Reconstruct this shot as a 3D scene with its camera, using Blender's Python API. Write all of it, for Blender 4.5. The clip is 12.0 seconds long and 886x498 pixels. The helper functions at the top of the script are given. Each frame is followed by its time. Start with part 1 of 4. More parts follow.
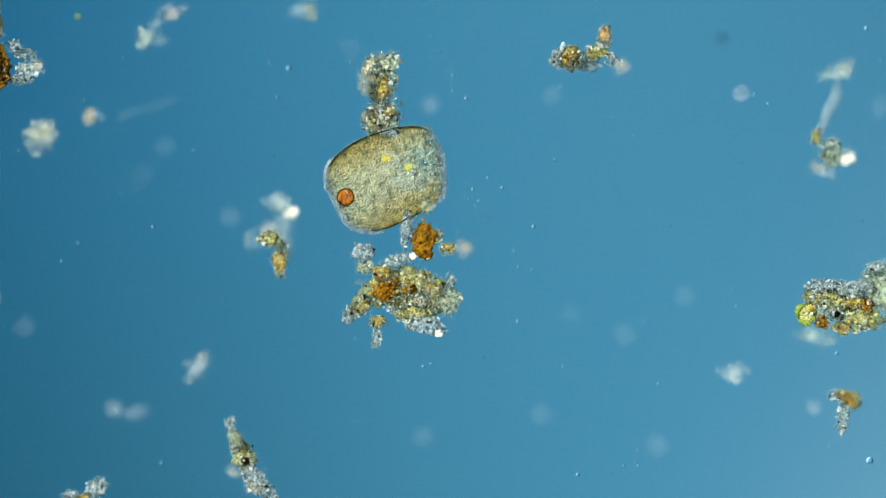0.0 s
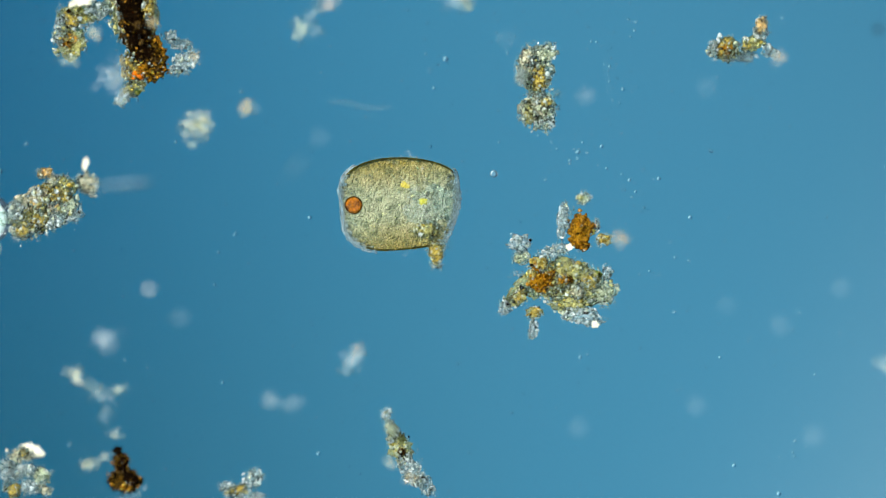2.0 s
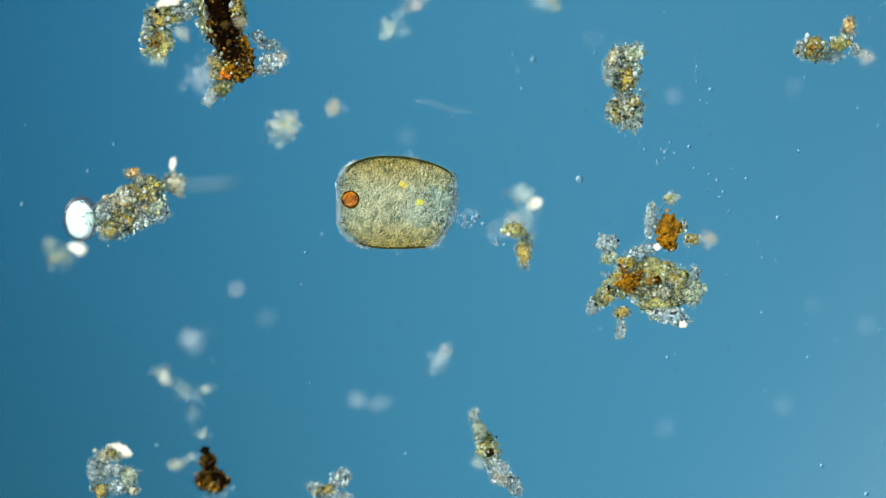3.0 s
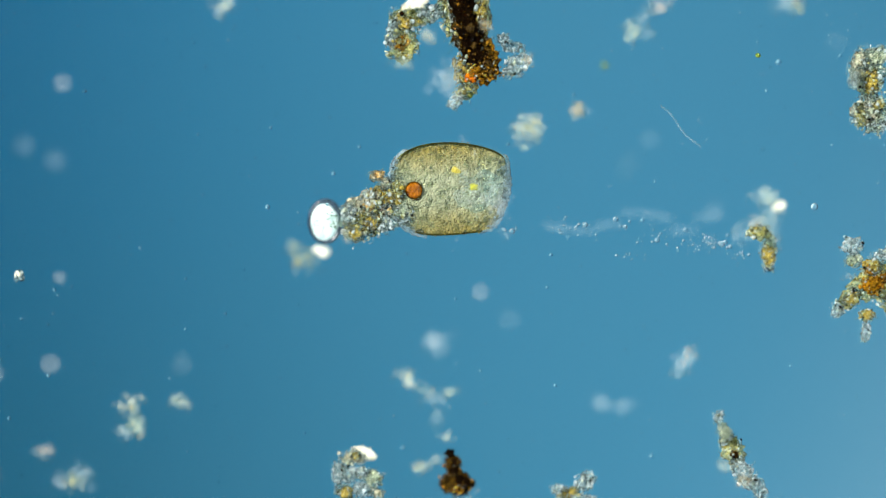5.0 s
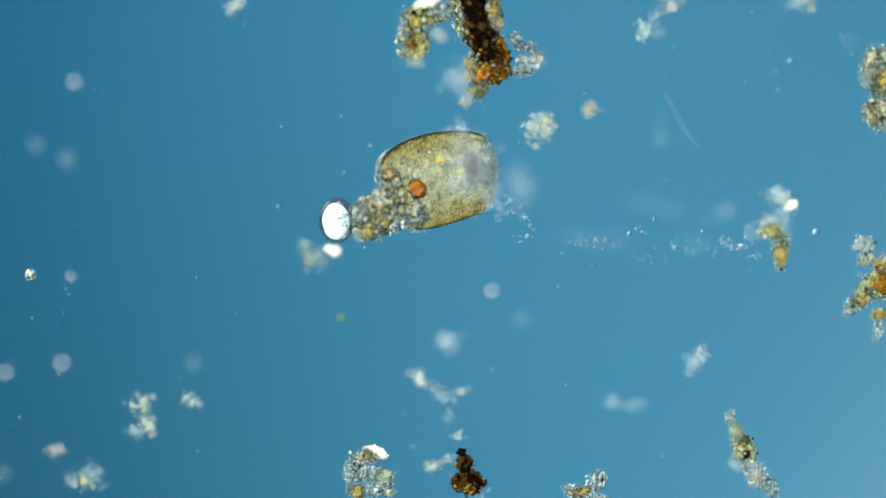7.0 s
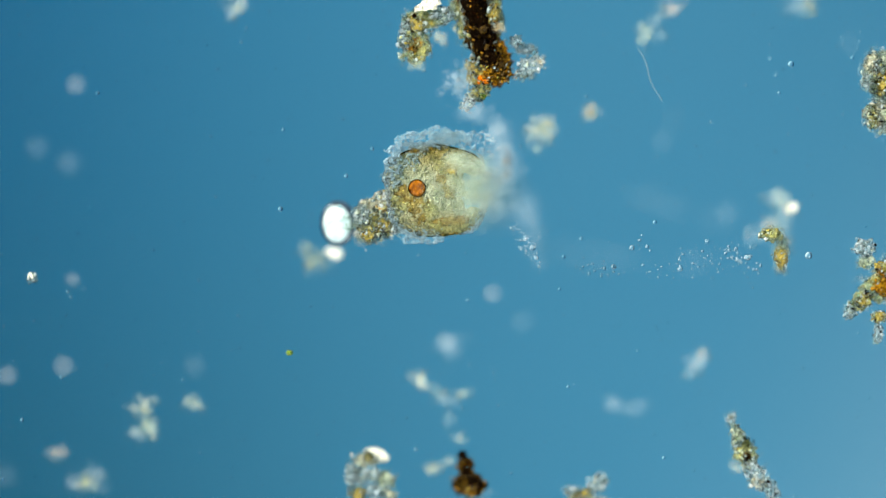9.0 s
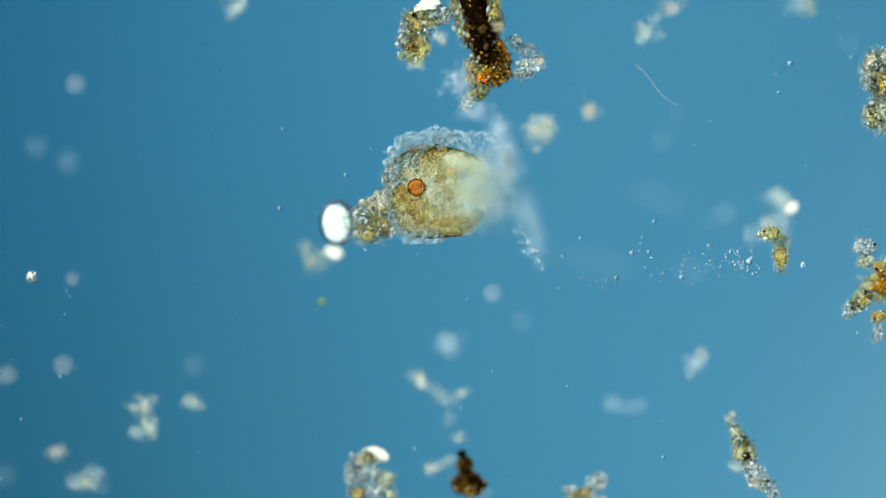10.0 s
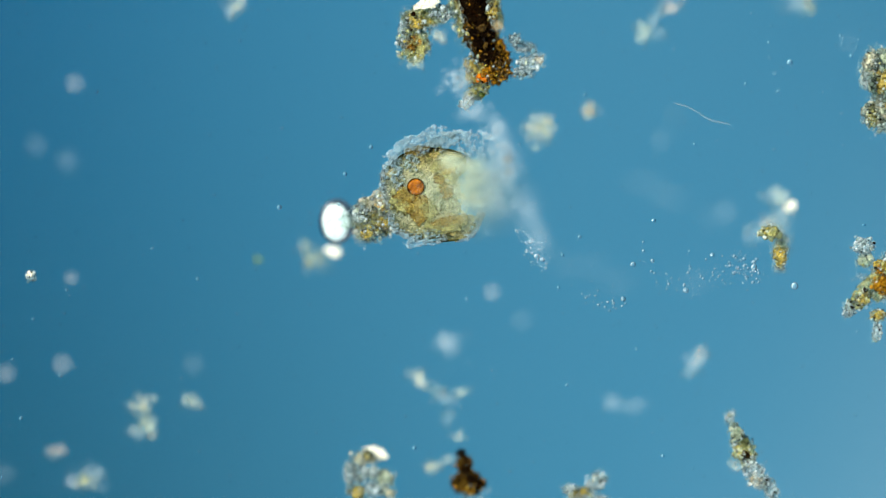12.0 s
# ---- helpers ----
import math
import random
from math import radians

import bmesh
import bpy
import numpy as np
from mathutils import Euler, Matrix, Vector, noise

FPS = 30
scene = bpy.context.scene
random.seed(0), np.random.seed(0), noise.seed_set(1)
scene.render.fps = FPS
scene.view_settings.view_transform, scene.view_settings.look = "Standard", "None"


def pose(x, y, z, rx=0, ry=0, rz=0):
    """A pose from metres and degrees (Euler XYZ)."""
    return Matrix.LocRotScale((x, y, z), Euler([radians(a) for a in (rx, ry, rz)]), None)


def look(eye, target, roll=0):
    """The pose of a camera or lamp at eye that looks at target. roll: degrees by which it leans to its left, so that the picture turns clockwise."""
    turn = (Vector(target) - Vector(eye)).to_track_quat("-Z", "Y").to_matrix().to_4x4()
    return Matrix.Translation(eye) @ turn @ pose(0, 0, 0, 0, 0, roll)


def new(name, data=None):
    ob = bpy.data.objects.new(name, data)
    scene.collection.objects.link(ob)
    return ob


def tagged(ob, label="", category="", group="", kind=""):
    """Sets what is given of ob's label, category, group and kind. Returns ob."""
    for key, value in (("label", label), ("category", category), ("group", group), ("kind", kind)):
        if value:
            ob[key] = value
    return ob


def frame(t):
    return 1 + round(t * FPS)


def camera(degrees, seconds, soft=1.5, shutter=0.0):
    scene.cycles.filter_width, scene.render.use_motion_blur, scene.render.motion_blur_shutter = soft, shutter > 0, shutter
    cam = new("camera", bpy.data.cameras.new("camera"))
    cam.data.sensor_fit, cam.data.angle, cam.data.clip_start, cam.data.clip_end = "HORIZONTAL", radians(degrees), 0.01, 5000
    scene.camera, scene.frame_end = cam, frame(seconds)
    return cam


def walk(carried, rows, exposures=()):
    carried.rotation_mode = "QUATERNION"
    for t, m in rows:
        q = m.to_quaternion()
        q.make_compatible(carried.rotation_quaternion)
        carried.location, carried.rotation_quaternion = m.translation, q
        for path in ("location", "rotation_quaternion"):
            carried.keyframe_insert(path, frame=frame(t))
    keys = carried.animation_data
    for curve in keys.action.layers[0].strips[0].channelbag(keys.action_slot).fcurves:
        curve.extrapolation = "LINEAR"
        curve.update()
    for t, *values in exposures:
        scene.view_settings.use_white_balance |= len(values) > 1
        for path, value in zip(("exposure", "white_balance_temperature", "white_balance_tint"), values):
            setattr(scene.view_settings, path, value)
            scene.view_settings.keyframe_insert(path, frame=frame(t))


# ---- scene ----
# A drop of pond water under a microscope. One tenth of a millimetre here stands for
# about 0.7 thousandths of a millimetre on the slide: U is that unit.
U = 1e-4
EYE = 1.1212


def P(x, y, z=0.0):
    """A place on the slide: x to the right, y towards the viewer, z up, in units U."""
    return Vector(((x - 784) * U, (441 - y) * U, z * U))


# ---- camera: the stage slides under the objective, then stands ----
# seconds, way still to go along x and y (U), lift of the focus (U)
STAGE = [
    (0.0, 888, -11, 0), (0.1, 882, -3, 0), (0.2, 873, 3, 0), (0.3, 852, 5, 0), (0.4, 837, 5, 0), (0.5, 814, 5, 0), (0.6, 792, 5, 0),
    (0.7, 767, 5, 0), (0.8, 749, 5, 0), (0.9, 729, 5, 0), (1.0, 715, 5, 0), (1.1, 707, 5, 0), (1.2, 704, 5, 0), (1.6, 704, 5, 0),
    (1.7, 700, 5, 0), (1.8, 688, 5, 0), (1.9, 640, 5, 0), (2.0, 611, 5, 0), (2.5, 536, 5, 0), (3.0, 456, 5, 0), (3.5, 361, 5, 0),
    (3.7, 312, 5, 0), (4.2, 195, 4, 0), (4.7, 80, 2, 0), (5.1, 10, 0, 0), (5.3, 0, 0, 0), (6.0, 0, -1, 8), (6.5, 1, 0, 0),
    (6.8, 1, 1, -6), (7.0, 2, 2, -10), (7.2, 2, 3, -16), (7.8, 1, 0, -8), (8.4, 0, -3, 9), (9.0, 0, -3, 11),
    (10.0, 1, -2, 11), (11.0, 2, -1, 10), (12.0, 2, 0, 10)]
cam = camera(8.0, 12.0, soft=0.6)
cam.data.dof.use_dof = True
cam.data.dof.focus_distance = EYE
cam.data.dof.aperture_fstop = 0.66
walk(cam, [(t, pose(sx * U, -sy * U, EYE + lift * U)) for t, sx, sy, lift in STAGE])

# ---- light: the glowing field of the condenser below, and slanting light from the upper left ----
world = bpy.data.worlds.new("world")
scene.world = world
world.use_nodes = True
world.node_tree.nodes["Background"].inputs[0].default_value = (0.72, 0.92, 1.0, 1)
world.node_tree.nodes["Background"].inputs[1].default_value = 0.88
sun = new("sun", bpy.data.lights.new("sun", "SUN"))
sun.data.energy, sun.data.angle, sun.data.color = 13.0, radians(6), (1.0, 0.98, 0.88)
sun.matrix_world = look((-0.56, 0.36, 0.75), (0, 0, 0))
scene.cycles.transparent_max_bounces = 24


# ---- materials ----
def nodes_of(name):
    m = bpy.data.materials.new(name)
    m.use_nodes = True
    t = m.node_tree
    t.nodes.clear()
    return m, t, t.nodes, t.links


def floc(name, dark, light, clear=0.25, glow_through=0.3, size=9.0, rough=0.45, island=False, bump=0.6, gloss=0.5, lens=0.0, ior=1.2, tint=0.75, relief=4.2, bead=4.0):
    """Granular organic matter: two-scale colour, fine relief, some light passing through."""
    m, t, n, l = nodes_of(name)
    co = n.new("ShaderNodeTexCoord")
    big = n.new("ShaderNodeTexNoise")
    big.inputs["Scale"].default_value = 1 / (size * 2.2 * U)
    big.inputs["Detail"].default_value = 3
    fine = n.new("ShaderNodeTexNoise")
    fine.inputs["Scale"].default_value = 1 / (size * 0.5 * U)
    fine.inputs["Detail"].default_value = 4
    for k in (big, fine):
        l.new(co.outputs["Object"], k.inputs["Vector"])
    mixn = n.new("ShaderNodeMath")
    mixn.operation = "ADD"
    a = n.new("ShaderNodeMath")
    a.operation = "MULTIPLY"
    a.inputs[1].default_value = 0.55
    l.new(big.outputs[0], a.inputs[0])
    b = n.new("ShaderNodeMath")
    b.operation = "MULTIPLY"
    b.inputs[1].default_value = 0.45
    if island:
        g = n.new("ShaderNodeNewGeometry")
        l.new(g.outputs["Random Per Island"], b.inputs[0])
    else:
        l.new(fine.outputs[0], b.inputs[0])
    l.new(a.outputs[0], mixn.inputs[0])
    l.new(b.outputs[0], mixn.inputs[1])
    ramp = n.new("ShaderNodeValToRGB")
    ramp.color_ramp.elements[0].position, ramp.color_ramp.elements[1].position = (0.2, 0.7) if island else (0.35, 0.65)
    ramp.color_ramp.elements[0].color, ramp.color_ramp.elements[1].color = ((*dark, 1) if island else (*[c * 0.55 for c in dark], 1)), (*light, 1)
    if not island:
        ramp.color_ramp.elements.new(0.48).color = (*[0.5 * (c + d) for c, d in zip(dark, light)], 1)
    l.new(mixn.outputs[0], ramp.inputs[0])
    p = n.new("ShaderNodeBsdfPrincipled")
    p.inputs["Roughness"].default_value = rough
    p.inputs["Specular IOR Level"].default_value = gloss
    l.new(ramp.outputs[0], p.inputs["Base Color"])
    if bump:
        bp = n.new("ShaderNodeBump")
        bp.inputs["Strength"].default_value = bump
        bp.inputs["Distance"].default_value = relief * U
        beads = n.new("ShaderNodeTexVoronoi")
        beads.feature = "SMOOTH_F1"
        beads.inputs["Scale"].default_value = 1 / (bead * U)
        beads.inputs["Smoothness"].default_value = 0.35
        l.new(co.outputs["Object"], beads.inputs["Vector"])
        dome = n.new("ShaderNodeMath")
        dome.operation = "MULTIPLY_ADD"
        l.new(beads.outputs["Distance"], dome.inputs[0])
        dome.inputs[1].default_value = -1.0
        l.new(fine.outputs[0], dome.inputs[2])
        l.new(dome.outputs[0], bp.inputs["Height"])
        l.new(bp.outputs[0], p.inputs["Normal"])
    tl = n.new("ShaderNodeBsdfTranslucent")
    if bump:
        l.new(bp.outputs[0], tl.inputs["Normal"])
    l.new(ramp.outputs[0], tl.inputs[0])
    m1 = n.new("ShaderNodeMixShader")
    m1.inputs[0].default_value = glow_through
    l.new(p.outputs[0], m1.inputs[1])
    l.new(tl.outputs[0], m1.inputs[2])
    tr = n.new("ShaderNodeBsdfTransparent")
    top = max(light)
    tr.inputs[0].default_value = (*[1 - tint + tint * c / top for c in light], 1)
    m2 = n.new("ShaderNodeMixShader")
    gap = n.new("ShaderNodeMapRange")
    gap.inputs["From Min"].default_value, gap.inputs["From Max"].default_value = 0.3, 0.7
    gap.inputs["To Min"].default_value, gap.inputs["To Max"].default_value = max(0, clear - 0.25), min(1, clear + 0.25)
    if clear >= 0.7:
        gap.inputs["To Min"].default_value, gap.inputs["To Max"].default_value = clear - 0.08, clear + 0.08
    l.new(fine.outputs[0], gap.inputs["Value"])
    l.new(gap.outputs[0], m2.inputs[0])
    l.new(m1.outputs[0], m2.inputs[1])
    through_it = tr
    if lens:
        bend = n.new("ShaderNodeBsdfRefraction")
        bend.inputs["Color"].default_value = tr.inputs[0].default_value
        bend.inputs["Roughness"].default_value = 0.03
        bend.inputs["IOR"].default_value = ior
        if bump:
            l.new(bp.outputs[0], bend.inputs["Normal"])
        through_it = n.new("ShaderNodeMixShader")
        through_it.inputs[0].default_value = lens
        l.new(tr.outputs[0], through_it.inputs[1])
        l.new(bend.outputs[0], through_it.inputs[2])
    l.new(through_it.outputs[0], m2.inputs[2])
    out = n.new("ShaderNodeOutputMaterial")
    l.new(m2.outputs[0], out.inputs[0])
    return m


PALETTE = {
    "pale": ((0.34, 0.52, 0.60), (0.92, 1.0, 1.0), 0.55),
    "grey": ((0.36, 0.44, 0.28), (0.92, 1.0, 0.80), 0.60),
    "white": ((0.84, 0.80, 0.62), (0.97, 0.96, 0.86), 0.22),
    "cream": ((0.44, 0.43, 0.30), (0.88, 0.86, 0.68), 0.58),
    "olive": ((0.17, 0.16, 0.03), (0.74, 0.73, 0.32), 0.42),
    "yellow": ((0.22, 0.16, 0.02), (0.74, 0.59, 0.13), 0.40),
    "brown": ((0.006, 0.003, 0.001), (0.10, 0.055, 0.007), 0.18),
    "amber": ((0.04, 0.014, 0.001), (0.50, 0.25, 0.012), 0.46),
    "orange": ((0.34, 0.05, 0.002), (0.86, 0.25, 0.006), 0.16),
    "dark": ((0.001, 0.001, 0.001), (0.006, 0.003, 0.001), 0.05),
    "pink": ((0.50, 0.40, 0.32), (0.86, 0.76, 0.64), 0.58),
    "rust": ((0.58, 0.36, 0.10), (0.95, 0.70, 0.32), 0.46),
    "green": ((0.07, 0.15, 0.01), (0.28, 0.35, 0.04), 0.36),
    "teal": ((0.20, 0.30, 0.24), (0.60, 0.70, 0.58), 0.58),
    "haze": ((0.62, 0.76, 0.80), (0.90, 0.95, 0.95), 0.86),
}
LUMP = {k: floc(k + "_floc", d, w, c, gloss=0.0 if k in ("dark", "brown", "amber", "orange") else 0.4, bump=0.1 if k == "dark" else 1.0, lens=0.0 if k in ("dark", "white") else 0.7, ior=1.3) for k, (d, w, c) in PALETTE.items()}
SOFT = {k: floc(k + "_veil", d, w, min(0.80, c + 0.30), gloss=0.2, bump=1.0, lens=0.7, ior=1.3, tint=0.3) for k, (d, w, c) in PALETTE.items()}
GRAIN = {k: floc(k + "_grain", (0.20, 0.36, 0.44) if k in ("pale", "grey") else [c * 0.6 for c in d], [c * h for c, h in zip(w, (0.72, 0.82, 0.80))], 0.05 if k == "dark" else 0.92 if k in ("pale", "grey") else 0.6, 0.4, rough=0.14,
                 island=True, bump=0, gloss=0.0, lens=0.95, ior=1.28, tint=0.15 if k in ("pale", "grey") else 0.45) for k, (d, w, c) in PALETTE.items()}
FLOCK = {k: floc(k + "_flock", [0.75 * a + 0.2 * b for a, b in zip(d, w)], w, 0.35 if k in ("brown", "amber", "orange") else 0.6 if k in ("pale", "grey") else 0.5, 0.3, gloss=0.15,
                 bump=1.0, lens=0.6, ior=1.28, tint=0.3, size=6, bead=3.2, relief=3.0) for k, (d, w, c) in PALETTE.items()}
DRIFT = {k: floc(k + "_drift", [0.8 * a + 0.15 * b for a, b in zip(d, w)], [0.8 * b + 0.15 * a for a, b in zip(d, w)], 0.994 if k == "haze" else 0.977 if k == "pale" else 0.94, 0.3, gloss=0.0, island=True, bump=0, tint=0.0, size=9) for k, (d, w, c) in PALETTE.items()}
CLEAR = floc("clear_vesicle", (0.5, 0.75, 0.84), (0.7, 0.92, 0.98), 0.975, 0.06, rough=0.06, bump=0, gloss=0.0, lens=0.97, ior=1.28, tint=0.8)
GLASSY = floc("glassy_floc", (0.52, 0.76, 0.84), (0.92, 1.0, 1.0), 0.76, 0.3, size=8, rough=0.25, bump=1.0, lens=0.9, ior=1.3)
FAINT = floc("faint_slime", (0.6, 0.75, 0.8), (0.85, 0.92, 0.94), 0.97, 0.4, bump=0, tint=0.1)
DROP = floc("clear_droplet", (0.5, 0.75, 0.86), (0.8, 0.96, 1.0), 0.955, 0.1, rough=0.1, bump=0, gloss=0.0, lens=0.98, ior=1.32, tint=0.25)
BLEB = floc("bleb", (0.5, 0.75, 0.86), (0.78, 0.95, 1.0), 0.88, 0.2, rough=0.1, island=True, bump=0, gloss=0.4, lens=0.97, ior=1.25, tint=0.35)
MILKY = floc("milky_cell", (0.46, 0.48, 0.50), (0.74, 0.76, 0.76), 0.952, 0.4, tint=0.1)
CLOT = floc("clot", (0.12, 0.08, 0.01), (0.48, 0.34, 0.05), 0.66, 0.3, size=6, bump=1.0, lens=0.3, ior=1.3, tint=0.3)
THREAD = floc("clear_thread", (0.22, 0.32, 0.37), (0.45, 0.56, 0.60), 0.70, 0.5, rough=0.3, bump=0, lens=0.5, tint=0.1)


def cell_material(clear, dark=(0.15, 0.21, 0.13), light=(0.59, 0.61, 0.41), side=(0.76, 0.52, 0.13)):
    """The cell: olive and grey granular plasm, more yellow towards the long sides."""
    m = floc("cell_plasm", dark, light, clear, 0.25, size=6, rough=0.3, bump=1.0, lens=0.9, ior=1.3, relief=4.6, bead=3.8)
    t = m.node_tree
    n, l = t.nodes, t.links
    ramp = next(k for k in n if k.bl_idname == "ShaderNodeValToRGB")
    p = next(k for k in n if k.bl_idname == "ShaderNodeBsdfPrincipled")
    co = next(k for k in n if k.bl_idname == "ShaderNodeTexCoord")
    sep = n.new("ShaderNodeSeparateXYZ")
    l.new(co.outputs["Object"], sep.inputs[0])
    ab = n.new("ShaderNodeMath")
    ab.operation = "ABSOLUTE"
    l.new(sep.outputs["Y"], ab.inputs[0])
    mr = n.new("ShaderNodeMapRange")
    mr.inputs["From Min"].default_value, mr.inputs["From Max"].default_value = 22 * U, 74 * U
    l.new(ab.outputs[0], mr.inputs["Value"])
    mix = n.new("ShaderNodeMix")
    mix.data_type, mix.blend_type = "RGBA", "MULTIPLY"
    l.new(mr.outputs[0], mix.inputs[0])
    l.new(ramp.outputs[0], mix.inputs[6])
    mix.inputs[7].default_value = (*side, 1)
    l.new(mix.outputs[2], p.inputs["Base Color"])
    return m


def field_material():
    """The lit field: blue light, its dimmer side painted into the colours."""
    m, t, n, l = nodes_of("lit_field")
    co = n.new("ShaderNodeTexCoord")
    sep = n.new("ShaderNodeSeparateXYZ")
    l.new(co.outputs["Object"], sep.inputs[0])
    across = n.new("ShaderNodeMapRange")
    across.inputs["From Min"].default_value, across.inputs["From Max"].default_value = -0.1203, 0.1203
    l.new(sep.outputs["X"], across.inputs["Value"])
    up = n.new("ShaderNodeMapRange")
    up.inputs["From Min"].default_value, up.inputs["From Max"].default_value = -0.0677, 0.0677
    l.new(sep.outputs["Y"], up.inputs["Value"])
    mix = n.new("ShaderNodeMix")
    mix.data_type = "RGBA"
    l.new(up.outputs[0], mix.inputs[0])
    # brightness across the view, typed in as colour stops
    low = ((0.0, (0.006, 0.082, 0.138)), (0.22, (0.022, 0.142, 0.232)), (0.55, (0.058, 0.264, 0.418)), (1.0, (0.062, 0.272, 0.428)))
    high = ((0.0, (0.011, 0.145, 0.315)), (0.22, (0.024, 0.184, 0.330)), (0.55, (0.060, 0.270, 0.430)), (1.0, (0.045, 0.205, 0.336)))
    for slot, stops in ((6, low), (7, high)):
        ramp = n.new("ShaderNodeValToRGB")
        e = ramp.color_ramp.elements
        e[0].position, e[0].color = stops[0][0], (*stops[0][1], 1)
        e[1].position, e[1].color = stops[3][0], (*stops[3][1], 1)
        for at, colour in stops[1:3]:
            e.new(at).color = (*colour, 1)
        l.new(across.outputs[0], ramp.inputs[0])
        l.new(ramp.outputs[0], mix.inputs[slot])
    ramp = mix
    em = n.new("ShaderNodeEmission")
    # slanting light imitated: dark and white sides, added out of view, shade the grains
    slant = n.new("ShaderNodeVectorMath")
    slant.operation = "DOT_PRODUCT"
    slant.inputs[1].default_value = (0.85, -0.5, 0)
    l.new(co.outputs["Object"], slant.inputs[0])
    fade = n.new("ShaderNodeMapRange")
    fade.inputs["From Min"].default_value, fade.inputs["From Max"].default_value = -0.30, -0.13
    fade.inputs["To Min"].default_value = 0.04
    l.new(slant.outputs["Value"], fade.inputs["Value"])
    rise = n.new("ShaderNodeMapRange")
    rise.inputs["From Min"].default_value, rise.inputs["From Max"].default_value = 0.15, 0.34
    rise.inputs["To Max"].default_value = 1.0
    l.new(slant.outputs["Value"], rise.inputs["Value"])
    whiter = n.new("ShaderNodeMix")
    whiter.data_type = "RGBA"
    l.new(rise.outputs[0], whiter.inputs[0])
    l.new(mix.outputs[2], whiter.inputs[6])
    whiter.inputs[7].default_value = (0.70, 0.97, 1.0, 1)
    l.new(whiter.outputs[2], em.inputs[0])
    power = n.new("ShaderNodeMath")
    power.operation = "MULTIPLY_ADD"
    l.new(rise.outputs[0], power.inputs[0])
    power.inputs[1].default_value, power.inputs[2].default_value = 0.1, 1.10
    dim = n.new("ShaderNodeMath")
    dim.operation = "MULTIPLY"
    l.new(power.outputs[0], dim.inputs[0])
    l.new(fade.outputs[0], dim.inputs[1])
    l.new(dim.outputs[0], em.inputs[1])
    out = n.new("ShaderNodeOutputMaterial")
    l.new(em.outputs[0], out.inputs[0])
    return m


def glass_material():
    m, t, n, l = nodes_of("slide_glass")
    tr = n.new("ShaderNodeBsdfTransparent")
    tr.inputs[0].default_value = (0.99, 0.99, 0.99, 1)
    gl = n.new("ShaderNodeBsdfGlossy")
    gl.inputs["Roughness"].default_value = 0.02
    fr = n.new("ShaderNodeFresnel")
    fr.inputs[0].default_value = 1.15
    mx = n.new("ShaderNodeMixShader")
    l.new(fr.outputs[0], mx.inputs[0])
    l.new(tr.outputs[0], mx.inputs[1])
    l.new(gl.outputs[0], mx.inputs[2])
    out = n.new("ShaderNodeOutputMaterial")
    l.new(mx.outputs[0], out.inputs[0])
    return m


# ---- mesh helpers ----
MOVES = []
rng = np.random.default_rng(7)


def ball(sub):
    bm = bmesh.new()
    bmesh.ops.create_icosphere(bm, subdivisions=sub, radius=1)
    v = np.array([p.co[:] for p in bm.verts])
    f = np.array([[p.index for p in q.verts] for q in bm.faces])
    bm.free()
    return v, f


BALL = {s: ball(s) for s in (1, 2, 3, 4, 5, 7)}


def solid(name, v, f, material, parent=None, label="", smooth=True):
    """Links vertices (in U) and faces as ONE mesh object, under a thing if one is given."""
    me = bpy.data.meshes.new(name)
    me.from_pydata((np.asarray(v) * U).tolist(), [], np.asarray(f).tolist() if not isinstance(f, list) else f)
    if smooth:
        me.polygons.foreach_set("use_smooth", [True] * len(me.polygons))
    me.materials.append(material)
    me.update()
    ob = new(name, me)
    ob.parent = parent
    if label:
        tagged(ob, label)
    return ob


def thing(name, label, category, x, y, z=0.0, group="", kind=""):
    ob = new(name)
    ob.empty_display_size = 0.002
    ob.location = P(x, y, z)
    return tagged(ob, label, category, group, kind)


def turn_z(v, deg):
    c, s = math.cos(radians(deg)), math.sin(radians(deg))
    return np.stack([v[:, 0] * c - v[:, 1] * s, v[:, 0] * s + v[:, 1] * c, v[:, 2]], 1)


def ruffle(v, amount, size, seed):
    """Pushes points of a unit ball in and out by layered noise."""
    off = Vector((seed * 3.7, seed * 1.3, seed * 2.1))
    k = np.array([noise.fractal(Vector(p) * size + off, 0.9, 2.1, 5) for p in v])
    return v * (1 + amount * k)[:, None]


def lump(rx, ry, rz, rot, seed, rough=0.32, size=1.9, sub=4):
    v, f = BALL[sub]
    v = ruffle(v, rough, size, seed) * (rx, ry, rz)
    return turn_z(v, rot), f


def mass(rx, ry, rz, rot, seed):
    """A flat ragged heap with fine granular relief."""
    v, f = BALL[5 if max(rx, ry) > 15 else 4]
    off = Vector((seed * 3.1, seed * 1.9, seed * 0.7))
    rag = np.array([1 + 0.42 * noise.fractal(Vector((p[0], p[1], p[2] * 0.3)) * 1.7 + off, 0.8, 2.1, 5) for p in v])
    p = v * rag[:, None] * (rx, ry, rz)
    fine = np.array([(noise.noise(Vector(q) * 0.30 + off), noise.noise(Vector(q) * 0.27 - off), noise.noise(Vector(q) * 0.24 + off * 2) * 1.2
                      + noise.noise(Vector(q) * 0.55 - off * 2) * 1.0) for q in p])
    ragged = np.array([(noise.noise(Vector(q) * 0.11 + off * 3), noise.noise(Vector(q) * 0.11 - off * 3), 0) for q in p])
    return turn_z(p + fine * (2.6, 2.6, 1.6) + ragged * min(8, 0.3 * min(rx, ry)), rot), f


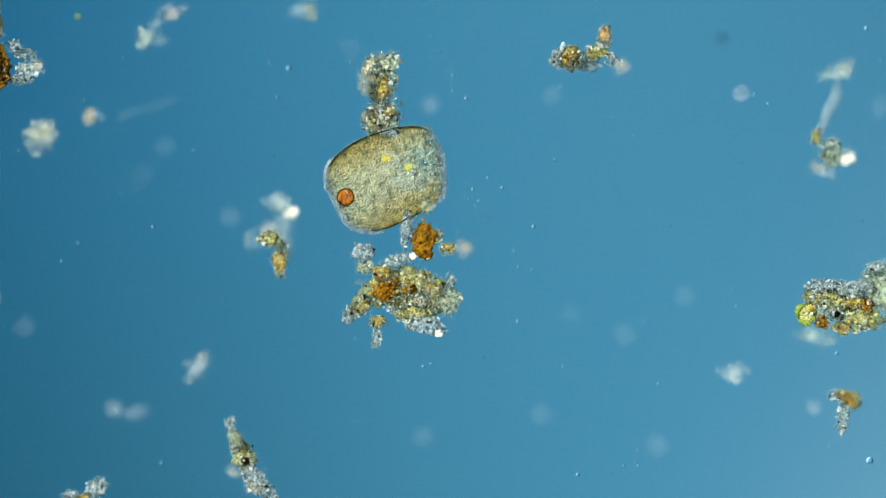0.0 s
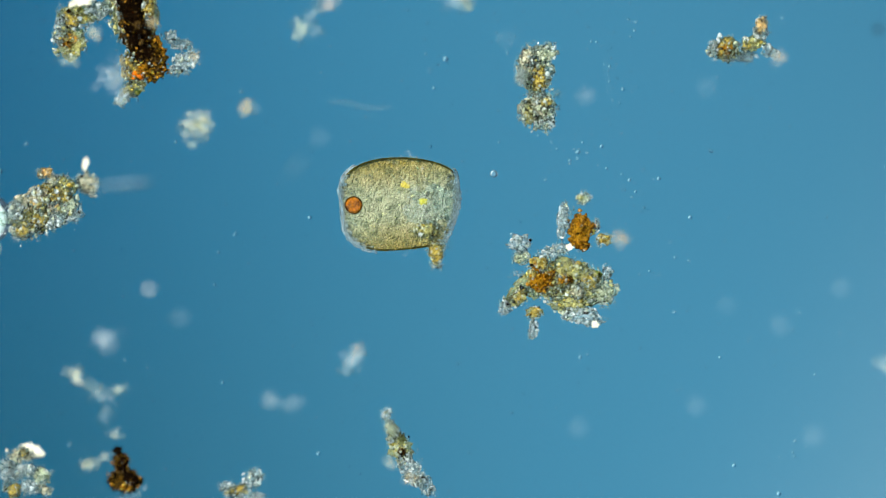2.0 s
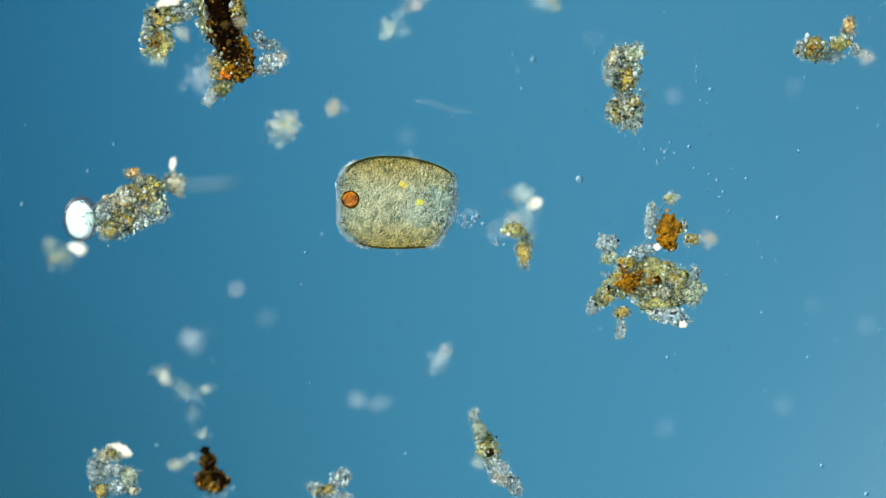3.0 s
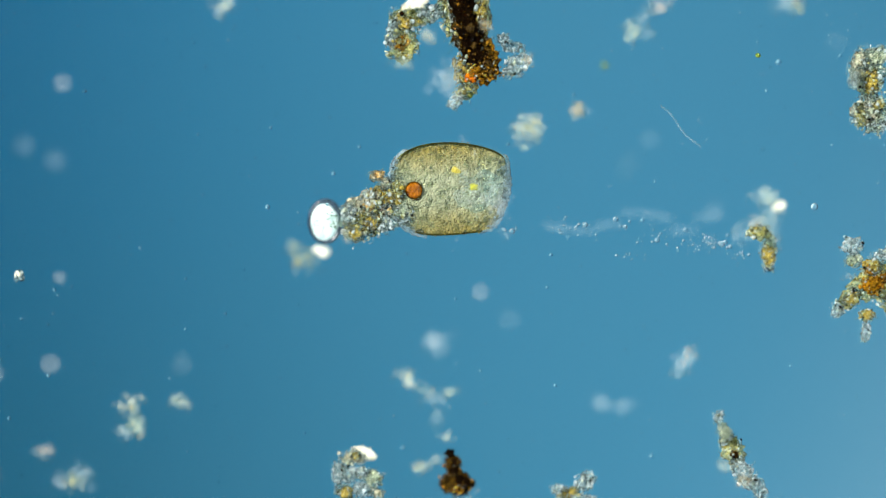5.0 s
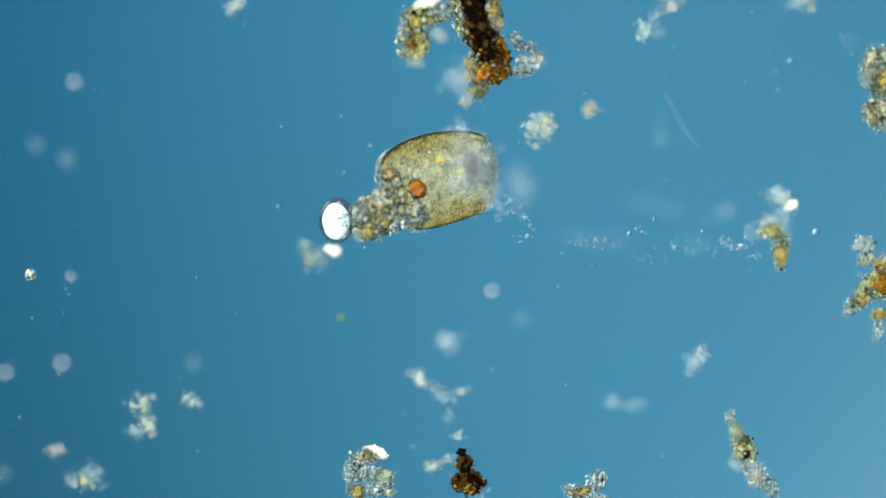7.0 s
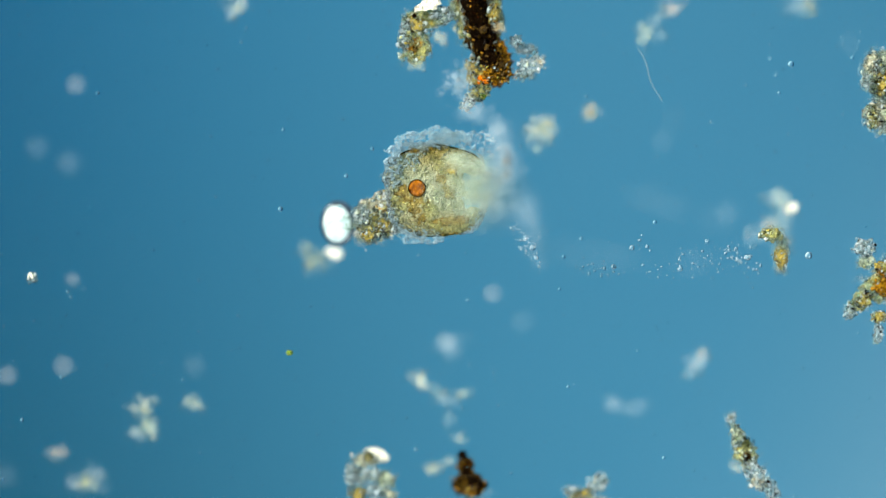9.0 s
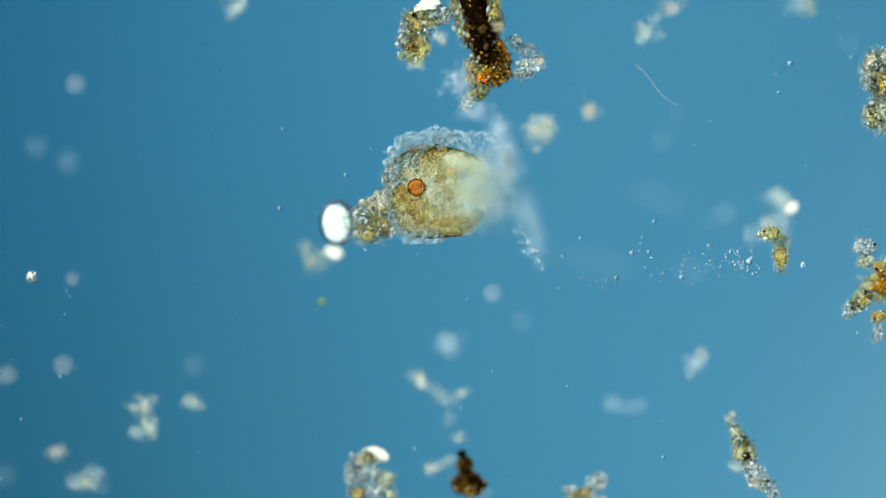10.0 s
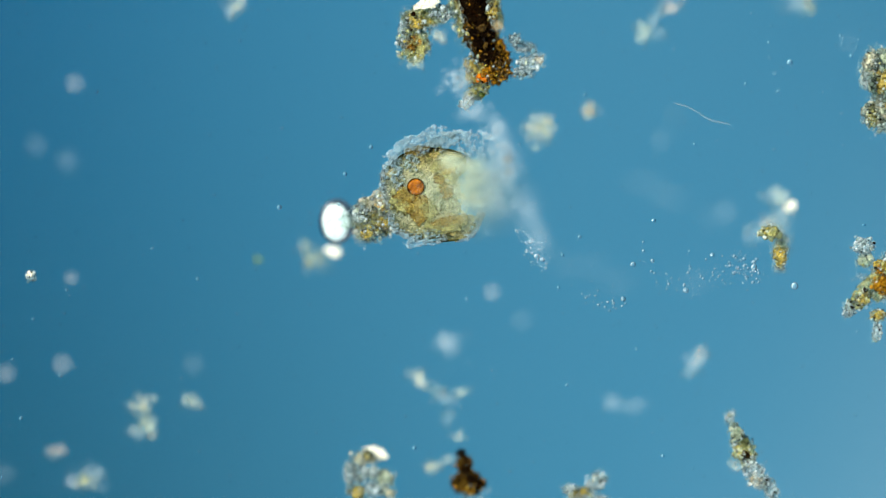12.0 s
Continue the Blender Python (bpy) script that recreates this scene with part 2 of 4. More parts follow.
def grains(centres, sizes, sub=1, flat=0.75, uneven=0.1):
    """Many small uneven grains in one mesh."""
    bv, bf = BALL[sub]
    n, k = len(centres), len(bv)
    stretch = rng.uniform(0.6, 1.35, (n, 1, 3)) * np.array([1, 1, flat])
    q = rng.normal(size=(n, 4))
    q /= np.linalg.norm(q, axis=1)[:, None]
    w, x, y, z = q.T
    R = np.stack([1 - 2 * (y * y + z * z), 2 * (x * y - w * z), 2 * (x * z + w * y), 2 * (x * y + w * z), 1 - 2 * (x * x + z * z),
                  2 * (y * z - w * x), 2 * (x * z - w * y), 2 * (y * z + w * x), 1 - 2 * (x * x + y * y)], 1).reshape(n, 3, 3)
    v = bv[None] * rng.uniform(1 - uneven, 1 + uneven, (n, k, 1)) * stretch * np.asarray(sizes)[:, None, None]
    v = np.einsum("nij,nkj->nki", R, v) + np.asarray(centres)[:, None]
    f = bf[None] + (np.arange(n) * k)[:, None, None]
    return v.reshape(-1, 3), f.reshape(-1, 3)


def scatter(n, rx, ry, rz, rot, seed, spread=1.12):
    """Points over a ragged flat heap, with tufts that stand out of its rim."""
    a = rng.uniform(0, 2 * math.pi, n)
    rim = np.array([1 + 0.55 * noise.fractal(Vector((math.cos(q) * 1.7, math.sin(q) * 1.7, seed * 2.3)), 1.0, 2.0, 4) for q in a])
    r = np.sqrt(rng.uniform(0.02, 1, n)) * rim * spread
    z = rng.normal(0, 1.0, n) * rz + rz * 0.55 * np.sqrt(np.clip(1 - r * r, 0, 1))
    return turn_z(np.stack([np.cos(a) * r * rx, np.sin(a) * r * ry, z], 1), rot)


SEED = [0]
NAMES = {"pale": "mineral", "grey": "slime", "white": "bright", "cream": "cream", "olive": "algal", "yellow": "yellow", "brown": "brown",
         "amber": "amber", "orange": "orange", "dark": "dark", "pink": "pink", "rust": "rust", "green": "green", "teal": "teal", "haze": "slime"}
TONE = {"pale": "clear glassy grains", "grey": "grey granular slime", "white": "bright white grains", "cream": "cream granular mass",
        "olive": "olive granular plant matter", "yellow": "yellow granular mass", "brown": "dark brown plant matter",
        "amber": "amber brown plant matter", "orange": "orange granular spot", "dark": "black opaque core", "pink": "pinkish granular mass",
        "rust": "rusty orange mass", "green": "green algal cell", "teal": "dull green slime", "haze": "milky transparent slime"}


def clump(name, label, x, y, z, lobes, group="debris on the slide", fine=1.0, category="debris"):
    """A flake of debris: lobes are (kind, x, y, rx, ry, turn, dz), each a soft mass with grains over it."""
    z = z * 0.5 if z < -50 else z
    ob = thing(name, label, category, x, y, z, group)
    for kind, lx, ly, rx, ry, rot, dz in lobes:
        SEED[0] += 1
        s = SEED[0]
        rz = min(4.5, 0.2 * min(rx, ry))
        off = np.array([lx - x, y - ly, dz])
        far = abs(z + dz) > 25
        if kind == "haze":
            n = 3 + int(rx * ry * 0.028)
            v, f = grains(turn_z(rng.normal(0, 0.45, (n, 3)) * (rx, ry, 14), rot) + off, rng.uniform(6, 12, n), 3, 0.6)
            tagged(solid("slime_floc", v, f, DRIFT[kind], ob, TONE[kind]), kind="stuff")
            continue
        if kind in ("dark", "white"):
            v, f = mass(rx * 0.95, ry * 0.95, rz, rot, s)
            solid(NAMES[kind] + "_mass", v + off, f, LUMP[kind], ob, TONE[kind])
            continue
        # the soft body of the lobe: a granular veil, and a denser heart that is off its middle
        warm = kind in ("olive", "yellow", "cream", "grey", "rust", "teal", "pink")
        if not far:
            body = [(GLASSY if kind == "pale" else SOFT[kind] if warm else LUMP[kind], 0.98, 0, 0, 0)]
            if warm and max(rx, ry) > 9:
                body += [(LUMP[kind], 0.66, rng.uniform(-0.2, 0.2), rng.uniform(-0.2, 0.2), 1.0), (LUMP[kind], 0.4, rng.uniform(-0.5, 0.5), rng.uniform(-0.5, 0.5), 2.0)]
            for m, w, px, py, up in body:
                v, f = mass(rx * w, ry * w, max(rz * 1.1 * w, 1.5), rot, s + 3 * px)
                at = turn_z(np.array([[px * rx, py * ry, up]]), rot)
                solid(NAMES[kind] + "_mass", v + off + at, f, m, ob, TONE[kind])
        # flocs: loose crumbs heaped on one another
        near = {"amber": "brown", "brown": "dark", "olive": "yellow", "grey": "olive", "yellow": "olive", "cream": "grey", "rust": "cream", "teal": "grey",
                "pale": "grey", "pink": "rust", "green": "olive", "orange": "amber"}[kind]
        area = rx * ry
        for c, share, wide in ((kind, 0.085 if far or not warm else 0.03, 1.04), (near, 0.008, 0.9), ("grey" if kind in ("olive", "yellow", "cream") else kind, 0.022, 1.06), ("pale" if kind != "brown" else "amber", 0.008 if far or kind in ("brown", "amber") else 0.026, 1.12)):
            n = int(area * share) + 3
            pts = scatter(n, rx, ry, rz * (1.4 if far else 1.0), rot, s, wide * (1.1 if far else 1.0))
            if far:
                pts = turn_z(rng.normal(0, 0.5, (n, 3)) * (rx, ry, 9), rot)
            big = np.exp(rng.normal(1.35 if far else 0.85, 0.36, n)) * min(1.0, 0.45 + min(rx, ry) / 28)
            v, f = grains(pts + off, big, 2, 0.6, 0.42)
            g = solid(NAMES[c] + "_floc", v, f, (DRIFT if far else FLOCK)[c], ob, TONE[c])
            tagged(g, kind="stuff")
        # beads and tufts that stand out of the rim
        if far:
            layers = [("pale", 0.03)]
        elif kind in ("brown", "amber", "orange", "green"):
            layers = [(kind, 0.05), ("amber" if kind == "brown" else "yellow", 0.006), ("dark", 0.012)] + ([] if kind == "brown" else [("pale", 0.012)])
        else:
            layers = [("pale", 0.26 if kind == "pale" else 0.14), ("grey", 0.05), ("dark", 0.004)]
        for gk, share in layers:
            n = int(area * share * fine) + 4
            pts = scatter(n, rx, ry, rz, rot, s, 1.02 if gk == kind else 1.12) + (0, 0, 2)
            if gk in ("pale", "grey"):
                for k in range(5):
                    a, m = rng.uniform(0, 6.28), 4 + n // 10
                    at = turn_z(np.array([[math.cos(a) * rx, math.sin(a) * ry, 1.0]]), rot)
                    pts = np.concatenate([pts, at * rng.uniform(0.95, 1.2) + rng.normal(0, 1, (m, 3)) * (1.6 + 0.08 * rx, 1.6 + 0.08 * ry, 2.0)])
            v, f = grains(pts + off, np.exp(rng.normal(0.45, 0.34, len(pts))), 1)
            tagged(solid(NAMES[gk] + "_grit", v, f, GRAIN[gk], ob, TONE[gk]), kind="stuff")
    return ob


def tube(points, radius, sides=6):
    pts = [Vector(p) for p in points]
    v, f = [], []
    for i, p in enumerate(pts):
        d = (pts[min(i + 1, len(pts) - 1)] - pts[max(i - 1, 0)]).normalized()
        a = d.cross(Vector((0.1, 0.2, 1))).normalized()
        b = d.cross(a)
        r = radius * (0.55 if i in (0, len(pts) - 1) else 1)
        for k in range(sides):
            w = 2 * math.pi * k / sides
            v.append((p + (a * math.cos(w) + b * math.sin(w)) * r)[:])
        if i:
            for k in range(sides):
                f.append([(i - 1) * sides + k, (i - 1) * sides + (k + 1) % sides, i * sides + (k + 1) % sides, i * sides + k])
    f.append(list(range(sides))[::-1])
    f.append([(len(pts) - 1) * sides + k for k in range(sides)])
    return v, f


# ---- the setting: lit field and glass slide ----
def plate(name, w, h, d, x, y, z, material, label, category):
    bm = bmesh.new()
    bmesh.ops.create_cube(bm, size=1)
    bmesh.ops.scale(bm, vec=(w, h, d), verts=bm.verts)
    bmesh.ops.bevel(bm, geom=bm.edges, offset=d * 0.2, segments=2, affect="EDGES")
    me = bpy.data.meshes.new(name)
    bm.to_mesh(me)
    bm.free()
    me.materials.append(material)
    ob = new(name, me)
    ob.location = (x, y, z)
    return tagged(ob, label, category, kind="structure")


# painted glow; its unseen margins hold the added dark and white sides
backdrop = plate("backdrop", 1.50, 1.20, 0.004, 0, 0, -0.6, field_material(), "glowing blue field below the slide, its slant of light painted in", "backdrop")
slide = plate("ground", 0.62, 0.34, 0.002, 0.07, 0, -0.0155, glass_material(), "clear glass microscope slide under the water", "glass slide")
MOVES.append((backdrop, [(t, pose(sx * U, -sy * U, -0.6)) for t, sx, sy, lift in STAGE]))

# ---- the ciliate ----
# seconds, place of its middle (U), turn
CELL = [
    (0.0, 1575, 306, 26), (0.5, 1468, 336, 22), (1.0, 1420, 360, 18), (1.5, 1375, 368, 13), (2.0, 1319, 368, 5), (2.5, 1258, 366, 0),
    (3.0, 1158, 366, 0), (3.5, 1045, 366, 0), (3.7, 1000, 366, 0), (4.2, 925, 358, 1), (4.7, 855, 344, 3), (5.3, 799, 331, 5), (5.5, 795, 328, 6),
    (6.0, 785, 323, 13), (6.5, 778, 321, 18), (6.8, 778, 321, 17.5), (7.0, 779, 321, 17), (7.2, 779, 321, 16), (7.8, 784, 322, 9), (8.8, 789, 330, 4), (12.0, 789, 331, 6)]


def cell_at(t):
    ts = [r[0] for r in CELL]
    return [float(np.interp(t, ts, [r[i] for r in CELL])) for i in (1, 2, 3)]


def make_cell():
    cell = thing("ciliate", "large olive barrel-shaped single-celled ciliate with granular plasm", "ciliate", *CELL[0][1:3], 0)
    mat, thin = cell_material(0.46), cell_material(0.60, (0.18, 0.26, 0.20), (0.56, 0.64, 0.52), (0.88, 0.74, 0.38))
    v, f = BALL[7]
    ang = np.arctan2(v[:, 1], v[:, 0])
    lat = np.arcsin(np.clip(v[:, 2], -1, 1))

    def outline(q):
        """The barrel from above: a blunt rounded front, a slanting rear cut off with sharp corners."""
        e = 6.2 - 1.8 * np.tanh(-3 * np.cos(q))
        r = (np.abs(np.cos(q)) ** e + np.abs(np.sin(q)) ** e) ** (-1 / e)
        x, y = r * np.cos(q), r * np.sin(q)
        low = np.clip(-y, 0, 1)
        wide = np.where(x > 0, 1 - 0.30 * low ** 1.3, 1 - 0.20 * low ** 3)
        x = (101 * x) * wide
        y = np.where(y > 0, 84.5 * y - 0.0021 * (x + 15) ** 2 * y * y, 79 * y + 0.0006 * x * x * y * y)
        return x, y

    ox, oy = outline(ang)
    c = np.cos(lat) ** 0.55
    p = np.stack([ox * c, oy * c, 9 * np.sign(lat) * np.abs(np.sin(lat)) ** 0.9 - 5], 1)
    grainy = np.array([noise.noise(Vector(q) * 0.17) * 1.3 + noise.noise(Vector(q) * 0.36 + Vector((9, 3, 1))) * 1.3
                       + noise.noise(Vector(q) * 0.06) * 1.2 for q in p])
    fine = np.array([noise.noise(Vector(q) * 0.62 + Vector((2, 7, 4))) for q in p])
    p[:, 2] += grainy * 1.5 + fine * 2.0
    p[:, :2] *= (1 + grainy * 0.005)[:, None]
    mid = p[f].mean(1)
    def part_of(x, y):
        """Which of the four pieces, into which the cell breaks, a point belongs to."""
        cut = 14 + 10 * np.sin(y / 13) + 6 * np.sin(y / 5.1)
        low = -38 + 6 * np.sin(x / 9)
        high = 26 + 7 * np.sin(x / 8)
        return np.where(x < cut, 0, np.where(y > high, 1, np.where(y < low, 3, 2)))

    owner = part_of(mid[:, 0], mid[:, 1])
    pieces = []
    for k, name in enumerate(("front_plasm", "upper_plasm", "rear_plasm", "lower_plasm")):
        ff = f[owner == k]
        used, inv = np.unique(ff, return_inverse=True)
        pieces.append(solid(name, p[used], inv.reshape(-1, 3), thin if k == 2 else mat, cell))
    front, upper, rear, lower = pieces
    # food vacuoles
    v, f = BALL[4]
    red = floc("red_vacuole", (0.04, 0.008, 0.001), (0.52, 0.165, 0.003), 0.12, 0.25, size=7, rough=0.2, bump=1.0)
    eye = solid("food_vacuole", ruffle(v, 0.10, 4.5, 5) * (14, 14, 6), f, red, cell, "round orange-red food vacuole")
    ring = [(14.2 * math.cos(k), 14.2 * math.sin(k), 0.5) for k in np.linspace(0, 2 * math.pi, 40)]
    solid("vacuole_wall", *tube(ring, 1.7, 6), LUMP["brown"], eye, "dark wall of the vacuole")
    v2, f2 = BALL[3]
    old_food = floc("old_food", (0.25, 0.19, 0.02), (0.62, 0.54, 0.08), 0.35, size=4)
    new_food = floc("new_food", (0.26, 0.30, 0.02), (0.66, 0.64, 0.06), 0.3, size=4)
    solid("food_vacuole", ruffle(v2, 0.2, 2, 6) * (10, 9, 4) + (12, 33, 1), f2, old_food, front, "small yellow food vacuole")
    solid("food_vacuole", ruffle(v2, 0.2, 2, 8) * (9, 8, 4) + (41, 3, 1.5), f2, new_food, rear, "small green food vacuole")
    # clear granules over the plasm, dense at the two ends, dark pellicle lines and cilia round the outline
    def rim(q):
        x, y = outline(q)
        return np.array([x, y, -5])

    for name, mid_q, wide, n, par, kind in (("front_grit", math.pi, 0.8, 420, front, "pale"), ("rear_grit", 0, 0.75, 800, rear, "pale"),
                                            ("front_grit", math.pi, 1.5, 500, front, "olive"), ("rear_grit", 0, 1.5, 500, rear, "olive")):
        q = mid_q + rng.uniform(-wide, wide, n)
        depth = 1.06 - (0.26 if kind == "pale" else 0.95) * rng.uniform(0, 1, n) ** (1.6 if kind == "pale" else 0.7)
        pts = np.array([rim(k) * d for k, d in zip(q, depth)])
        pts[:, 2] = rng.uniform(-7, 5, n) if kind == "pale" else rng.uniform(0, 3.5, n)
        own = part_of(pts[:, 0], pts[:, 1])
        for k, piece in enumerate(pieces):
            if (own == k).any():
                gv, gf = grains(pts[own == k], rng.uniform(0.8, 2.0, (own == k).sum()), 1)
                tagged(solid(name, gv, gf, GRAIN["pale"] if kind == "pale" else mat, piece, "fine granules in the plasm"), kind="stuff")
    # pale membrane tubes, with the white halo round the cell put into their colour
    for par, q0, q1 in ((front, 2.2, 4.1), (rear, -0.42, 0.3), (lower, -1.0, -0.42)):
        tv, tf = tube([rim(k) * (1.0, 1.0, 1.2) for k in np.linspace(q0, q1, 60)], 6.0 if par is front else 4.0, 8)
        solid("membrane", tv, tf, LUMP["haze"], par, "clear membrane with the white halo put into its colour")
    for piece, q0, q1, n in ((rear, -0.36, 0.26, 150), (lower, -0.85, -0.36, 90), (upper, 0.26, 0.5, 40), (front, 2.3, 2.9, 50), (front, 3.4, 4.2, 110)):
        n *= 2
        q = rng.uniform(q0, q1, n)
        pts = np.array([rim(k) * rng.uniform(0.93, 1.07) for k in q])
        pts[:, 2] = rng.uniform(-8, 3, n)
        gv, gf = grains(pts, np.exp(rng.normal(0.5, 0.35, n)), 2, 0.6, 0.2)
        tagged(solid("clear_plasm", gv, gf, BLEB, piece, "clear granular plasm at the rim"), kind="stuff")
    line = floc("pellicle", (0.010, 0.012, 0.004), (0.04, 0.04, 0.010), 0.15, 0.1, rough=0.5, gloss=0.0)
    for par, q0, q1 in ((front, 1.55, 2.4), (front, 4.0, 4.66), (upper, 0.66, 1.55), (lower, 4.66, 5.35)):
        tv, tf = tube([rim(k) * (0.99, 0.99, -0.4) for k in np.linspace(q0, q1, 40)], 1.7, 6)
        solid("pellicle", tv, tf, line, par, "dark line of the cell wall")
    for par, lo, hi in ((front, -1, 0.1), (upper, 0.1, 1), (lower, 0.1, 1)):
        vs, fs = [], []
        for q in np.linspace(0, 2 * math.pi, 230):
            if not lo <= math.cos(q) < hi or (par is upper and math.sin(q) < 0) or (par is lower and math.sin(q) > 0):
                continue
            base = rim(q) * (0.99, 0.99, rng.uniform(0.4, 1.6))
            d = q + rng.uniform(-0.6, 0.6)
            L = rng.uniform(3.5, 8)
            mid2 = base + np.array([math.cos(d), math.sin(d), 0]) * L * 0.5
            tip = base + np.array([math.cos(d + 0.4), math.sin(d + 0.4), 0.1]) * L
            tv, tf = tube([base, mid2, tip], 0.35, 3)
            fs += [[i + len(vs) for i in g] for g in tf]
            vs += tv
        solid("cilia", vs, fs, THREAD, par, "short clear hairs")
    MOVES.append((cell, [(t, Matrix.Translation(P(x, y, {6.8: -1, 7.0: -3, 7.2: -5, 7.8: 0}.get(t, -4 if t > 8 else 0))) @ pose(0, 0, 0, 0, 0, r)) for t, x, y, r in CELL]))
    still = lambda x, y, z, r=0.0, ry=0.0: pose(x * U, y * U, z * U, 0, ry, r)
    MOVES.append((eye, [(0, still(-82, 4, 3)), (3.7, still(-82, 8, 3)), (5.3, still(-58, 2, 7)), (6.5, still(-42, -4, 7)), (7.2, still(-42, -3, 7)),
                        (8.8, still(-51, 3, 20)), (12, still(-51, 5, 18))]))
    MOVES.append((upper, [(0, still(0, 0, 0)), (5.3, still(0, 0, 0)), (7.2, still(0, 0, 0)), (8.8, still(-34, -4, 11, 2)), (10, still(-38, -6, 11, 2)), (12, still(-52, -10, 10, 7))]))
    MOVES.append((rear, [(0, still(0, 0, 0)), (5.3, still(0, 0, 0)), (7.2, still(1, 0, 0)), (8.8, still(-4, -2, 280, -4, -6)), (12, still(-6, -4, 330, -10, -8))]))
    MOVES.append((lower, [(0, still(0, 0, 0)), (5.3, still(0, 0, 0)), (7.2, still(0, 0, 2)), (8.8, still(-26, -4, 11, 1)), (12, still(-30, -16, 10, -4))]))
    MOVES.append((front, [(0, still(0, 0, 0)), (7.2, still(0, 0, 0)), (8.8, still(0, -4, 15, 2)), (12, still(-3, -8, 13, 6))]))
    # clots that rise through the plasm as the cell breaks
    for k, (kind, x, y, rx, ry, z0) in enumerate((("olive", -78, -16, 18, 22, 16), ("amber", -48, -32, 19, 26, 17), ("amber", -38, 72, 22, 7, 18), ("olive", 2, 30, 22, 24, 17),
                                                  ("olive", -2, -66, 34, 14, 17), ("brown", -8, 18, 10, 9, 20), ("olive", -30, -34, 14, 18, 18), ("amber", 10, 36, 16, 13, 18), ("amber", -66, -4, 20, 16, 17), ("yellow", 6, -58, 30, 9, 18), ("amber", 4, -6, 10, 16, 17))):
        lv, lf = mass(rx, ry, 3, 0, 140 + k)
        ob = solid("plasm_clot", lv, lf, CLOT if kind in ("amber", "yellow", "brown") else SOFT[kind], cell, "clotted " + TONE[kind].split(" ", 1)[0] + " plasm")
        MOVES.append((ob, [(0, still(x * 0.7, y * 0.7, -20)), (6.8, still(x * 0.7, y * 0.7, -20)), (8.9, still(x, y, z0 - 0.5)), (12, still(x - 2, y - 2, z0 - 0.5, 5))]))
    # what pours out when the cell breaks: clots of blebs and milky plasm, inside it till then
    for k, (x, y, rx, ry, n, t0) in enumerate(((-70, 62, 30, 24, 240, 7.0), (-30, 86, 40, 17, 330, 7.1), (14, 88, 34, 14, 240, 7.2), (64, 70, 34, 28, 120, 6.6),
                                               (-46, -82, 34, 14, 150, 7.1), (106, -78, 40, 10, 26, 5.0), (-86, 38, 12, 28, 120, 6.9))):
        pts = scatter(int(n * 3.2), rx, ry, 5, -62 if k == 5 else 0, 40 + k)
        gv, gf = grains(pts, np.exp(rng.normal(0.30, 0.42, len(pts))), 2)
        ob = solid("bleb_crust", gv, gf, BLEB, cell, "crust of clear bubbles shed by the cell")
        tagged(ob, kind="stuff")
        MOVES.append((ob, [(0, still(x * 0.5, y * 0.45, -24)), (t0 - 1.2, still(x * 0.55, y * 0.5, -24)), (t0 + 1.9, still(x, y, 6 if k == 5 else 14)), (9.2, still(x + 28, y - 30, 10) if k == 5 else still(x, y, 14)), (12, still(x + 34, y - 40, 10) if k == 5 else still(x + 3, y - 4, 12, 8))]))
    for k, (x, y, rx, ry) in enumerate(((6, 10, 24, 24), (14, -14, 22, 22), (16, 26, 22, 20), (8, -36, 24, 16), (46, 4, 24, 26), (24, 48, 22, 14), (52, -24, 22, 20), (62, 28, 22, 22))):
        z0 = 13 if k < 4 else 50
        if k < 4:
            lv, lf = mass(rx, ry, 3, 0, 190 + k)
        else:
            lv, lf = grains(rng.normal(0, 0.5, (60, 3)) * (rx, ry, 8), rng.uniform(4, 9, 60), 2, 0.6)
        ob = solid("torn_plasm", lv, lf, mat if k < 4 else DRIFT["grey"], cell, "loose torn grey-green plasm")
        pts = scatter(int(rx * ry * 0.18), rx, ry, 3, 0, 200 + k)
        gv, gf = grains(pts, np.exp(rng.normal(0.3, 0.36, len(pts))), 1)
        tagged(solid("plasm_grit", gv, gf, GRAIN["grey"], ob, "fine granules in the plasm"), kind="stuff")
        MOVES.append((ob, [(0, still(x * 0.7, y * 0.7, -6)), (6.8, still(x * 0.7, y * 0.7, -6)), (8.9, still(x, y, z0)), (12, still(x - 6, y - 5, z0 - 2, -6))]))
    for k, (x, y, rx, ry, z, t0) in enumerate(((86, 10, 34, 60, 60, 6.0), (106, 50, 20, 50, 90, 6.8), (70, -30, 40, 34, 66, 6.6), (62, 134, 24, 18, 58, 7.2), (98, 94, 14, 34, 54, 7.2), (112, 40, 16, 36, 66, 7.2), (130, -50, 26, 30, 110, 4.8), (152, -100, 16, 36, 100, 7.0))):
        n = 20 + int(rx * ry * 0.05)
        lv, lf = grains(rng.normal(0, 0.5, (n, 3)) * (rx, ry, 14), rng.uniform(5, 11, n), 2, 0.6)
        ob = tagged(solid("spilled_plasm", lv, lf, DRIFT["haze"], cell, "milky cloud of spilled plasm"), kind="stuff")
        MOVES.append((ob, [(0, still(x * 0.35, y * 0.3, -14)), (t0 - 0.8, still(x * 0.4, y * 0.35, -16)), (t0 + 2.0, still(x, y, z)), (12, still(x + 4, y - 4, z, 5))]))
    return cell


make_cell()


